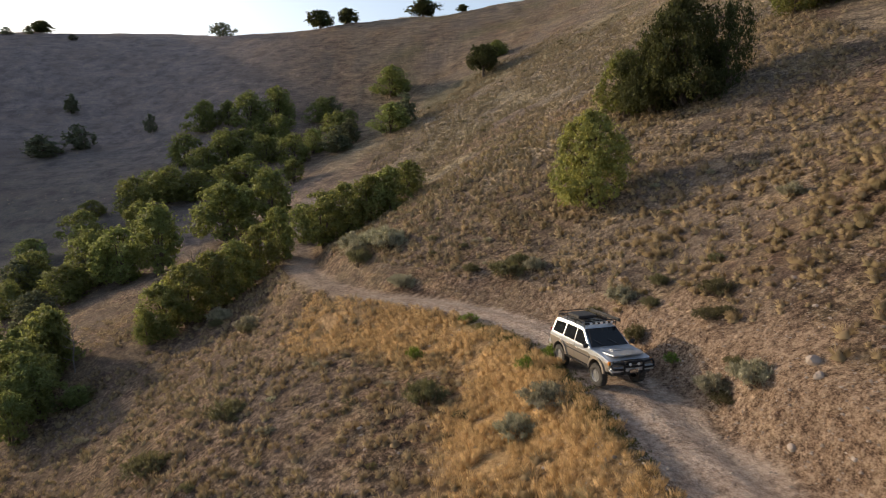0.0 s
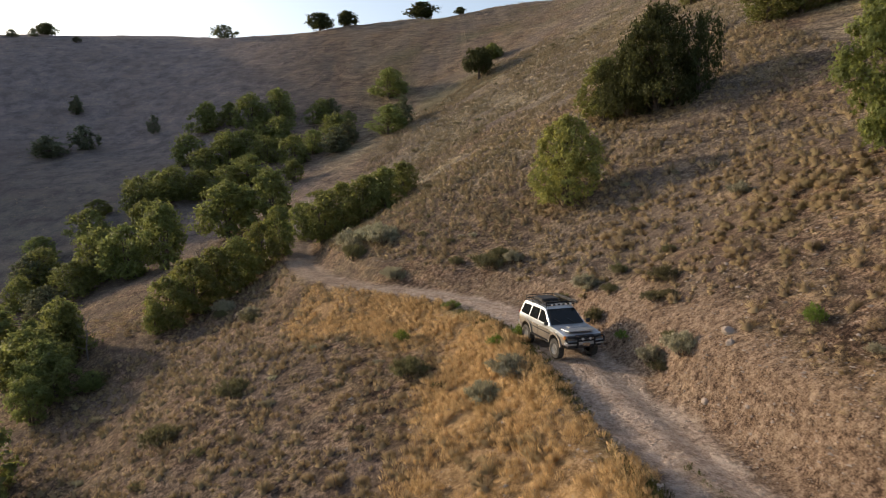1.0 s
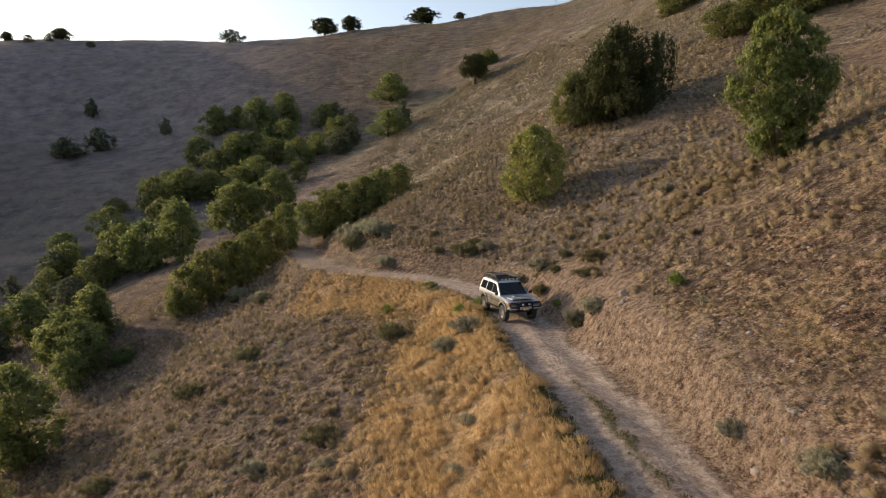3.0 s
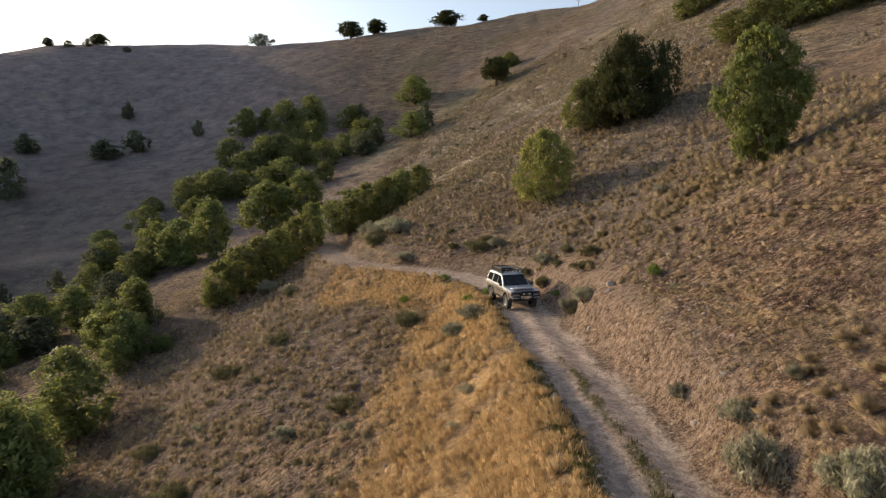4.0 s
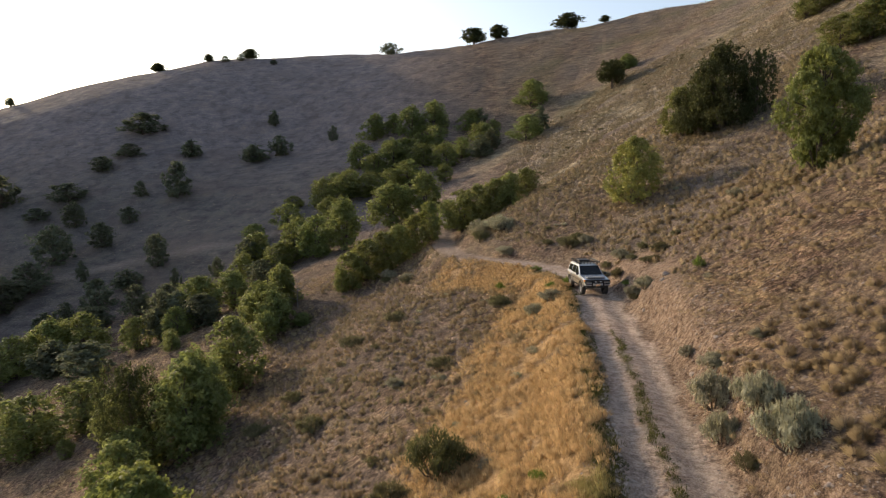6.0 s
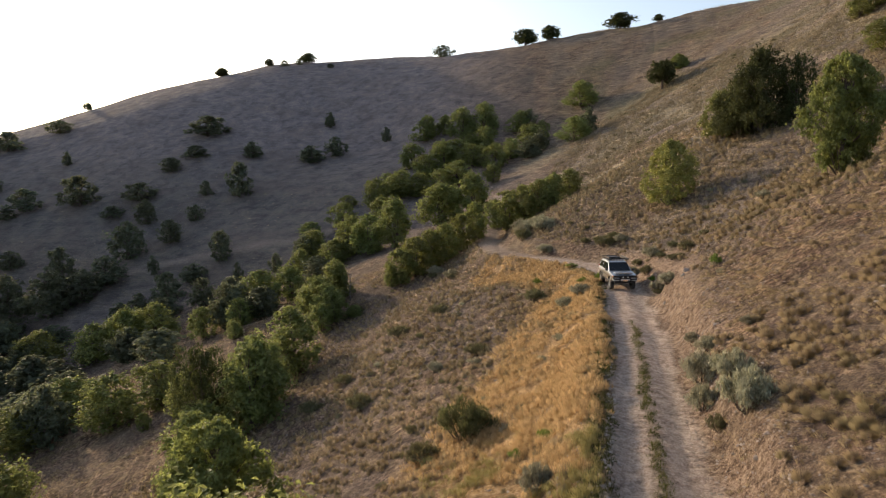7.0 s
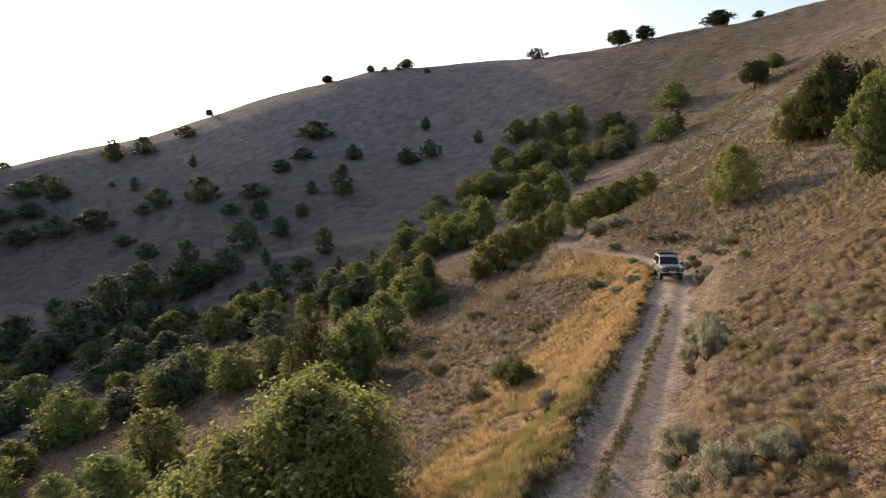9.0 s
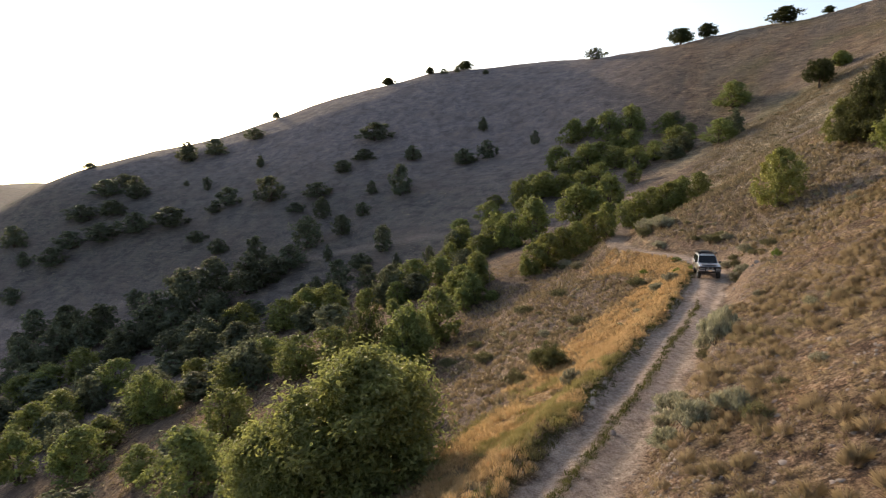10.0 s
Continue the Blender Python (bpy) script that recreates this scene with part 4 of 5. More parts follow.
def dead_tree(seed, label):
    """A bare grey snag one metre high."""
    rg = np.random.default_rng(seed)
    ob = empty("dead_tree", label, "dead tree")
    v, f = tube([(0, 0, -0.05), (0.02, 0.0, 0.3), (-0.02, 0.03, 0.62), (0.03, 0.02, 1.0)], [0.02, 0.016, 0.01, 0.002], 6)
    put_mesh("trunk", v, f, M["dead_wood"], ob)
    for k in range(9):
        z, w, ln = 0.25 + 0.08 * k, 2.4 * k, 0.34 - 0.02 * k
        p_, q_ = (0, 0, z), (ln * 0.6 * math.cos(w), ln * 0.6 * math.sin(w), z + 0.08)
        r_ = (ln * math.cos(w + 0.2), ln * math.sin(w + 0.2), z + 0.2)
        t_ = (ln * 0.9 * math.cos(w - 0.3), ln * 0.9 * math.sin(w - 0.3), z + 0.14)
        v, f = join_tubes([tube([p_, q_, r_], [0.009, 0.006, 0.001], 4), tube([q_, t_], [0.005, 0.001], 4)])
        put_mesh("branch", v, f, M["dead_wood"], ob)
    return ob


snag = dead_tree(1, "bare grey dead tree among the oaks")
rooted(snag, -22.3, 56.5, 5.6, 5.6, 30, first=True)
tagged(rooted(snag, 37.5, 203.5, 3.6, 3.6, 80), "bare dead sapling on the skyline")
rooted(snag, -29.5, 49.5, 4.0, 4.0, 200)

# ================= the car =================
def glass_material(name, colour):
    m, nt, b = material(name)
    b.inputs["Base Color"].default_value = (*colour, 1)
    b.inputs["Roughness"].default_value = 0.08
    b.inputs["Specular IOR Level"].default_value = 0.4
    return m


def paint_material(name, colour, dust):
    m, nt, b = material(name)
    f = noise_tex(nt, 3.0, 5, 0.6)
    g = noise_tex(nt, 40.0, 3, 0.6)
    k = ramp(nt, maths(nt, "ADD", maths(nt, "MULTIPLY", f, 0.7), maths(nt, "MULTIPLY", g, 0.3)), (0.42, (0, 0, 0)), (0.7, (1, 1, 1)))
    nt.links.new(mix(nt, maths(nt, "MULTIPLY", k, dust), colour, (0.36, 0.29, 0.22)), b.inputs["Base Color"])
    b.inputs["Metallic"].default_value = 0.55
    nt.links.new(maths(nt, "ADD", maths(nt, "MULTIPLY", k, 0.3), 0.28), b.inputs["Roughness"])
    b.inputs["Coat Weight"].default_value = 0.6
    return m


M["silver"] = paint_material("silver_paint", (0.52, 0.55, 0.6), 0.1)
M["champagne"] = paint_material("champagne_paint", (0.25, 0.225, 0.205), 0.4)
M["black_steel"] = plain("black_steel", (0.014, 0.014, 0.016), 0.6, 0.0, spec=0.25, grain=0.3)
M["black_plastic"] = plain("black_plastic", (0.03, 0.03, 0.032), 0.6, grain=0.3)
M["tyre"] = plain("dusty_tyre", (0.05, 0.045, 0.04), 0.9, grain=0.4, scale=20)
M["alloy"] = plain("alloy", (0.35, 0.35, 0.36), 0.4, 0.8, grain=0.2)
M["chrome"] = plain("chrome", (0.72, 0.72, 0.73), 0.18, 1.0)
M["lamp_glass"] = plain("lamp_glass", (0.75, 0.76, 0.78), 0.12, 0.3)
M["headlamp"] = plain("headlamp_glass", (0.2, 0.21, 0.22), 0.1, 0.2)
M["amber"] = plain("amber_lens", (0.55, 0.20, 0.03), 0.2)
M["red_lens"] = plain("red_lens", (0.35, 0.02, 0.02), 0.2)
M["tinted"] = glass_material("tinted_glass", (0.012, 0.014, 0.016))


def half_width(z):
    return 0.86 - 0.2 * max(0.0, z - 1.08) / 0.76


def extruded(profile, half, bevel=0.035, taper=False, segments=2):
    """A closed outline in the car's length and height, drawn out to both sides, with rounded edges. The front is at -y."""
    bm = bmesh.new()
    ring = [[bm.verts.new((s * (half_width(z) if taper else half), -f, z)) for f, z in profile] for s in (-1, 1)]
    n = len(profile)
    a = bm.faces.new(ring[0])
    b = bm.faces.new(ring[1][::-1])
    for k in range(n):
        q = (k + 1) % n
        bm.faces.new((ring[0][k], ring[1][k], ring[1][q], ring[0][q]))
    bmesh.ops.recalc_face_normals(bm, faces=bm.faces)
    edges = [e for e in bm.edges if abs(e.verts[0].co.x - e.verts[1].co.x) < 0.3 and e.verts[0].co.x * e.verts[1].co.x > 0]
    bmesh.ops.bevel(bm, geom=edges, offset=bevel, segments=segments, affect="EDGES", profile=0.6)
    bmesh.ops.triangulate(bm, faces=[f for f in bm.faces if len(f.verts) > 4])
    return bm


def box(cx, cy, cz, sx, sy, sz, bevel=0.01, turn=None):
    bm = bmesh.new()
    bmesh.ops.create_cube(bm, size=1)
    bmesh.ops.scale(bm, vec=(sx, sy, sz), verts=bm.verts)
    if bevel:
        bmesh.ops.bevel(bm, geom=list(bm.edges), offset=bevel, segments=2, affect="EDGES")
    if turn:
        bmesh.ops.transform(bm, matrix=pose(0, 0, 0, *turn), verts=bm.verts)
    bmesh.ops.translate(bm, vec=(cx, cy, cz), verts=bm.verts)
    return bm


def pipes(paths, radius, sides=7):
    v, f = join_tubes([tube(p, [radius] * len(p), sides) for p in paths])
    bm = bmesh.new()
    vs = [bm.verts.new(tuple(q)) for q in v]
    for q in f:
        bm.faces.new([vs[i] for i in q])
    return bm


def lathe(profile, sides=20, axis_x=0.0, caps=True):
    """Turned about the x axis: profile of (x, radius)."""
    bm = bmesh.new()
    rings = []
    for x, r in profile:
        rings.append([bm.verts.new((x + axis_x, r * math.cos(2 * math.pi * k / sides), r * math.sin(2 * math.pi * k / sides))) for k in range(sides)])
    for a, b in zip(rings, rings[1:]):
        for k in range(sides):
            q = (k + 1) % sides
            bm.faces.new((a[k], a[q], b[q], b[k]))
    if caps:
        bm.faces.new(rings[0][::-1])
        bm.faces.new(rings[-1])
    bmesh.ops.recalc_face_normals(bm, faces=bm.faces)
    return bm


def pane(points, thick=0.012):
    """A flat pane through the points, in order, with a little thickness outwards."""
    bm = bmesh.new()
    p = [Vector(q) for q in points]
    n = (p[1] - p[0]).cross(p[2] - p[0]).normalized()
    lo = [bm.verts.new(q - n * 0.01) for q in p]
    hi = [bm.verts.new(q + n * thick) for q in p]
    bm.faces.new(hi)
    bm.faces.new(lo[::-1])
    for k in range(len(p)):
        q = (k + 1) % len(p)
        bm.faces.new((lo[k], lo[q], hi[q], hi[k]))
    return bm


def wheel(parent, x, y, radius=0.41):
    hub = new("wheel")
    hub.parent = parent
    side = 1 if x > 0 else -1
    hub.location = (x, y, radius)
    t = lathe([(-0.13, 0.24), (-0.135, 0.34), (-0.115, 0.39), (-0.06, radius), (0.06, radius), (0.115, 0.39), (0.135, 0.34), (0.13, 0.24)], 28, 0.0, False)
    lugs = []
    for k in range(28):
        w = 2 * math.pi * k / 28
        c = box(0, 0, radius, 0.24, 0.045, 0.03, 0)
        bmesh.ops.rotate(c, verts=c.verts, cent=(0, 0, 0), matrix=Matrix.Rotation(w, 3, "X"))
        m_ = bpy.data.meshes.new("lug")
        c.to_mesh(m_)
        c.free()
        lugs.append(m_)
    for m_ in lugs:
        t.from_mesh(m_)
    part("tyre", t, M["tyre"], hub, "dusty black off-road tyre")
    r = lathe([(side * 0.02, 0.05), (side * 0.06, 0.07), (side * 0.07, 0.2), (side * 0.125, 0.235), (side * 0.13, 0.25), (side * 0.09, 0.25)], 24)
    for k in range(6):
        w = 2 * math.pi * k / 6
        c = box(side * 0.085, 0, 0.15, 0.04, 0.05, 0.19, 0.008)
        bmesh.ops.rotate(c, verts=c.verts, cent=(0, 0, 0), matrix=Matrix.Rotation(w, 3, "X"))
        m_ = bpy.data.meshes.new("spoke")
        c.to_mesh(m_)
        c.free()
        r.from_mesh(m_)
    part("rim", r, M["alloy"], hub, "grey alloy rim")


def arch(cy, r, z0, a0=0, a1=180, n=9):
    return [(cy + r * math.cos(radians(a0 + (a1 - a0) * k / n)), z0 + r * math.sin(radians(a0 + (a1 - a0) * k / n))) for k in range(n + 1)]


def lowered(bm):
    """Draws the cabin's upper part down to its true low roof."""
    for v in bm.verts:
        if v.co.z > 1.2:
            v.co.z = 1.2 + (v.co.z - 1.2) * 0.86
    return bm


def car():
    c = empty("off_road_car", "dusty silver off-road car with black roof rack on the track", "car")
    lift = 0.12
    AX = 1.335
    # lower sill half in a darker tone, upper half silver
    lower = [(-2.16, 0.66), (-2.19, 0.97), (2.13, 0.90), (2.15, 0.62), (1.9, 0.56)] + arch(AX, 0.47, 0.40, 18, 162) + [(0.8, 0.48), (-0.8, 0.48)] + arch(-AX, 0.47, 0.40, 18, 162) + [(-1.9, 0.56)]
    lower = [(f, z + lift) for f, z in lower]
    part("lower_body", extruded(lower, 0.855, 0.03), M["champagne"], c, "darker champagne lower body")
    upper = [(-2.19, 0.95), (-2.2, 1.0), (-2.16, 1.1), (0.82, 1.12), (0.98, 1.12), (1.55, 1.07), (1.98, 1.0), (2.1, 0.95), (2.14, 0.88)]
    upper = [(f, z + lift) for f, z in upper]
    part("upper_body", extruded(upper, 0.862, 0.05, segments=3), M["silver"], c)
    cabin = [(-2.14, 1.08), (-2.05, 1.6), (-1.96, 1.78), (-1.8, 1.825), (-0.7, 1.85), (-0.1, 1.83), (0.10, 1.79), (0.86, 1.1)]
    bm = extruded([(f, z) for f, z in cabin], 0.8, 0.05, taper=True, segments=3)
    bmesh.ops.translate(bm, vec=(0, 0, lift), verts=bm.verts)
    part("cabin", lowered(bm), M["silver"], c)
    # bonnet with a raised middle
    part("bonnet", box(0, -1.46, 1.085 + lift, 1.25, 1.12, 0.05, 0.02, (-3.5, 0, 0)), M["silver"], c)
    part("bonnet_scoop", box(0, -1.2, 1.118 + lift, 0.5, 0.36, 0.03, 0.012, (-3, 0, 0)), M["silver"], c)

    def side_pane(name, pts, s):
        q = [(s * (half_width(z) + 0.004), -f, z + lift) for f, z in pts]
        part(name, lowered(pane(q if s > 0 else q[::-1])), M["tinted"], c, "dark tinted side window")

    for s in (-1, 1):
        side_pane("front_window", [(0.66, 1.16), (0.08, 1.69), (-0.24, 1.71), (-0.24, 1.16)], s)
        side_pane("rear_window", [(-0.31, 1.16), (-0.31, 1.71), (-1.02, 1.71), (-1.10, 1.16)], s)
        side_pane("cargo_window", [(-1.2, 1.18), (-1.14, 1.70), (-1.86, 1.66), (-1.98, 1.18)], s)
    part("windscreen", lowered(pane([(0.76, -0.825, 1.15 + lift), (0.65, -0.16, 1.755 + lift), (-0.65, -0.16, 1.755 + lift), (-0.76, -0.825, 1.15 + lift)], 0.012)), M["tinted"], c, "dark windscreen")
    part("tailgate_window", lowered(pane([(-0.7, 2.125, 1.2 + lift), (-0.62, 2.04, 1.68 + lift), (0.62, 2.04, 1.68 + lift), (0.7, 2.125, 1.2 + lift)], 0.014)), M["tinted"], c)
    for s in (-1, 1):
        for cy in (AX, -AX):
            outer, inner = arch(cy, 0.56, 0.40 + lift, 8, 172, 12), arch(cy, 0.46, 0.40 + lift, 8, 172, 12)
            bm = bmesh.new()
            grid = [[bm.verts.new((s * x, -f, z)) for f, z in line] for x, line in ((0.85, outer), (0.915, outer), (0.925, inner), (0.8, inner))]
            for a, b in zip(grid, grid[1:]):
                for k in range(12):
                    bm.faces.new((a[k], a[k + 1], b[k + 1], b[k]))
            bmesh.ops.recalc_face_normals(bm, faces=bm.faces)
            part("fender_flare", bm, M["champagne"], c)
        for name, f0, f1, grip in (("front_door", 0.78, -0.22, -0.1), ("rear_door", -0.25, -0.86, -0.74)):
            door = part(name, box(s * 0.857, -(f0 + f1) / 2, 0.76 + lift, 0.026, f0 - f1, 0.42, 0.01), M["champagne"], c)
            part("door_handle", box(s * 0.872, -grip, 0.93 + lift, 0.03, 0.16, 0.035, 0.008), M["chrome"], door, "chrome door handle")
        part("door_seam", box(s * 0.861, 0.235, 1.02 + lift, 0.012, 0.012, 0.12, 0), M["black_plastic"], c)
        part("side_moulding", box(s * 0.862, 0.1, 0.80 + lift, 0.03, 2.0, 0.06, 0.008), M["black_plastic"], c)
        part("side_step", box(s * 0.84, 0, 0.44 + lift, 0.14, 1.75, 0.05, 0.015), M["black_steel"], c, "black tubular side step")
        mir = box(s * 0.98, -0.78, 1.22 + lift, 0.2, 0.1, 0.16, 0.03)
        part("door_mirror", mir, M["black_plastic"], c)
        part("headlight", box(s * 0.62, -2.125, 0.90 + lift, 0.36, 0.09, 0.15, 0.02), M["headlamp"], c, "clear headlight")
        part("indicator", box(s * 0.82, -2.08, 0.90 + lift, 0.09, 0.12, 0.14, 0.015), M["amber"], c, "amber indicator")
        part("tail_lamp", box(s * 0.76, 2.19, 1.05 + lift, 0.16, 0.05, 0.34, 0.015), M["red_lens"], c, "red tail lamp")
        for f in (AX, -AX):
            wheel(c, s * 0.78, -f)
    part("grille", box(0, -2.135, 0.90 + lift, 0.84, 0.07, 0.17, 0.015), M["black_plastic"], c, "black grille")
    for k in range(3):
        part("grille_bar", box(0, -2.172, 0.85 + 0.05 * k + lift, 0.8, 0.02, 0.014, 0), M["chrome"], c)
    part("front_bumper", box(0, -2.18, 0.69 + lift, 1.76, 0.22, 0.17, 0.05), M["silver"], c, "silver front bumper")
    part("valance", box(0, -2.12, 0.56 + lift, 1.5, 0.2, 0.12, 0.03), M["black_plastic"], c)
    part("rear_bumper", box(0, 2.22, 0.68 + lift, 1.7, 0.2, 0.18, 0.04), M["silver"], c)
    part("number_plate", box(0, -2.325, 0.64 + lift, 0.32, 0.012, 0.12, 0), M["chrome"], c, "plain front plate")
    # black push bar round grille and lamps
    z0, z1, y = 0.5 + lift, 0.96 + lift, -2.33
    part("push_bar", pipes([
        [(-0.38, -2.2, z0), (-0.38, y, z0 + 0.1), (-0.38, y, z1 - 0.06), (-0.32, y, z1), (0.32, y, z1), (0.38, y, z1 - 0.06), (0.38, y, z0 + 0.1), (0.38, -2.2, z0)],
        [(-0.38, y, z0 + 0.3), (0.38, y, z0 + 0.3)],
        [(-0.38, y, 0.72 + lift), (-0.8, -2.33, 0.74 + lift), (-0.86, -2.23, 0.84 + lift), (-0.8, -2.24, 0.95 + lift), (-0.38, y, 0.93 + lift)],
        [(0.38, y, 0.72 + lift), (0.8, -2.33, 0.74 + lift), (0.86, -2.23, 0.84 + lift), (0.8, -2.24, 0.95 + lift), (0.38, y, 0.93 + lift)],
    ], 0.038), M["black_steel"], c, "black steel push bar")
    for s in (-1, 1):
        lamp = lathe([(0.0, 0.03), (0.015, 0.055), (0.05, 0.055), (0.055, 0.045)], 14)
        bmesh.ops.rotate(lamp, verts=lamp.verts, cent=(0, 0, 0), matrix=Matrix.Rotation(radians(-90), 3, "Z"))
        bmesh.ops.translate(lamp, vec=(s * 0.17, -2.33, 0.88 + lift), verts=lamp.verts)
        part("driving_lamp", lamp, M["lamp_glass"], c, "small round driving lamp")
    # roof rack
    rz = 1.83 + lift
    rack = new("roof_rack")
    rack.parent = c
    tagged(rack, "black steel basket roof rack")
    x0, y0, y1 = 0.66, -0.15, 1.85
    part("rack_rail", pipes([[(-x0, y0, rz), (x0, y0, rz), (x0, y1, rz), (-x0, y1, rz), (-x0, y0, rz)]], 0.022), M["black_steel"], rack)
    part("rack_rail", pipes([[(-x0, y0, rz + 0.11), (x0, y0, rz + 0.11), (x0, y1, rz + 0.11), (-x0, y1, rz + 0.11), (-x0, y0, rz + 0.11)]], 0.02), M["black_steel"], rack)
    for k in range(8):
        yy = y0 + 0.15 + k * (y1 - y0 - 0.3) / 7
        part("cross_bar", box(0, yy, rz, 1.24, 0.05, 0.02, 0.004), M["black_steel"], rack)
    for s in (-1, 1):
        for k in range(4):
            yy = y0 + k * (y1 - y0) / 3
            part("rack_post", box(s * x0, yy, rz + 0.0, 0.025, 0.03, 0.22, 0), M["black_steel"], rack)
    part("awning", box(0.72, 0.7, rz + 0.1, 0.12, 2.05, 0.12, 0.03), M["black_plastic"], rack, "rolled awning in a dark bag")
    part("storage_box", box(-0.05, 1.1, rz + 0.08, 0.8, 0.9, 0.1, 0.03), M["black_plastic"], rack, "low black load on the rack")
    for k in range(5):
        lamp = lathe([(0.0, 0.03), (0.015, 0.05), (0.05, 0.05), (0.055, 0.04)], 12)
        bmesh.ops.rotate(lamp, verts=lamp.verts, cent=(0, 0, 0), matrix=Matrix.Rotation(radians(-90), 3, "Z"))
        bmesh.ops.translate(lamp, vec=(-0.44 + 0.22 * k, -0.2, rz + 0.03), verts=lamp.verts)
        part("roof_lamp", lamp, M["lamp_glass"], rack, "round white roof lamp")
    part("antenna", pipes([[(-0.78, -0.9, 1.2 + lift), (-0.80, -0.55, 1.95 + lift)]], 0.006, 5), M["black_steel"], c)
    for s in (-1, 1):
        part("wiper", pipes([[(s * 0.3 + 0.1, -0.86, 1.15 + lift), (s * 0.3 - 0.25, -0.64, 1.36 + lift)]], 0.008, 5), M["black_plastic"], c)
    part("underbody", box(0, 0, 0.5 + lift, 1.35, 4.0, 0.2, 0.03), M["black_plastic"], c)
    return c


suv = car()
suv.matrix_basis = pose(5.45, 22.2, float(ground([5.45], [22.2], False)[0]) - 0.06, 0, 0, 18.0) @ Matrix.Scale(0.94, 4)

# ================= shrubs, weeds and stones =================
SAGE_A = [(10.1, 2.4, 0.8, 1.15), (9.8, 0.5, 1.6, 1.75), (10.5, -2.2, 1.45, 1.5), (9.7, -1.6, 1.2, 1.15), (11.5, 2.4, 0.53, 0.65), (10.7, -12.4, 1.05, 1.71), (11.9, -16.3, 1.02, 1.4), (12.9, -16.3, 0.84, 1.15), (10.3, -12.3, 0.68, 1.0), (11.0, -14.7, 0.75, 1.39), (10.65, -4.7, 1.7, 1.65), (9.7, 5.8, 0.61, 0.85), (5.0, -7.0, 1.13, 1.08)]
SAGE_B = [(2.3, 19.4, 1.0, 1.38), (3.2, 19.9, 0.95, 1.5), (8.8, 17.7, 1.01, 1.23), (8.2, 19.0, 0.84, 1.07), (-5.7, 14.8, 0.75, 1.03), (5.0, 35.0, 1.0, 1.19), (-4.0, 47.3, 1.6, 2.53), (-6.6, 48.3, 1.72, 1.55), (7.7, 27.3, 0.98, 1.32), (-7.1, 50.7, 2.03, 2.38), (-5.6, 49.8, 1.76, 2.11), (-4.2, 48.0, 1.93, 2.62), (-3.0, 40.8, 0.91, 1.22), (-18.3, 51.2, 1.47, 1.84), (-14.0, 44.6, 1.11, 1.66), (15.5, 28.5, 0.9, 1.15), (-2.5, 39.9, 1.1, 1.6), (6.4, 26.8, 0.9, 1.2)]
SCRUB = [(-1.0, -0.3, 1.7, 1.7), (10.0, -3.7, 0.9, 0.8), (-13.8, 28.2, 1.73, 2.39), (-10.7, 30.3, 1.53, 2.47), (-2.9, 15.0, 1.42, 1.71), (-15.5, 20.4, 1.39, 1.67), (-10.6, 13.2, 1.56, 2.07), (-15.9, 15.9, 1.24, 1.92), (-26.4, 44.7, 1.71, 2.16), (3.5, 35.5, 1.84, 2.35), (9.2, 21.8, 0.79, 1.18), (-13.7, 43.6, 1.18, 1.74), (-18.1, 49.9, 1.17, 1.53), (9.6, 21.4, 0.65, 0.8), (6.7, 28.0, 1.06, 1.06)]
BEND_SCRUB = [(-0.8, 24.2, 1.6, 1.7), (9.2, 27.0, 0.9, 0.9), (7.4, 24.2, 1.2, 0.9), (10.1, 23.3, 1.1, 1.4), (8.9, 18.9, 0.6, 0.8), (8.3, 18.4, 0.6, 0.95), (-6.3, 46.8, 2.2, 2.1), (4.3, 36.4, 1.1, 1.3), (1.6, 37.6, 0.9, 1.1), (8.4, 25.6, 0.7, 0.9), (11.4, 26.5, 0.7, 0.8)]
GREEN_WEEDS = [(7.9, 21.6, 0.5, 0.8), (11.2, 14.3, 0.87, 0.72), (3.0, 23.0, 0.7, 0.85), (4.1, 23.8, 0.86, 0.86), (1.2, 30.7, 0.55, 1.11), (-1.4, 28.8, 0.9, 0.96), (4.5, -2.6, 0.47, 0.63), (4.7, -2.9, 0.42, 0.64), (3.6, -3.2, 0.43, 0.64)]
ROCKS = [(9.8, 16.5, 0.33, 0.46), (9.6, 15.9, 0.26, 0.33), (8.6, 15.2, 0.2, 0.28), (11.0, -9.3, 0.22, 0.25), (8.9, -13.4, 0.25, 0.22), (11.3, 8.4, 0.14, 0.22), (9.7, 4.4, 0.21, 0.28)]
sages = [shrub("sagebrush", 200 + k, 3000, 0.085, M["sage"], "grey-green sagebrush on the dry bank", "shrub", 0.8) for k in range(3)]
scrubs = [shrub("scrub_bush", 210 + k, 2600, 0.07, M["scrub"], "low dark scrub bush on the slope", "shrub", 0.7) for k in range(2)]
small_sages = [shrub("sagebrush", 240, 700, 0.11, M["sage"], "small grey-green sagebrush on the dry slope", "shrub", 0.8)]
small_scrubs = [shrub("scrub_bush", 250, 700, 0.1, M["scrub"], "small dark scrub bush on the slope", "shrub", 0.7)]
weeds = [shrub("green_weed", 220, 900, 0.1, M["weed"], "fresh green weed beside the track", "weed", 0.7)]
grow(sages, SAGE_A, rng, "sagebrush by the track", 1.1, 0.98)
grow(sages, SAGE_B, rng, "sagebrush by the track", 1.3, 1.0)
grow(scrubs, SCRUB, rng, "scrub on the slope", 1.15, 0.8)
verge_bush = shrub("verge_bush", 215, 5200, 0.055, M["verge_bush"], "dark green leafy bush on the golden shoulder", "shrub", 0.8)
grow([verge_bush], [(0.55, 0.75, 2.1, 2.9)], rng, "scrub on the slope")
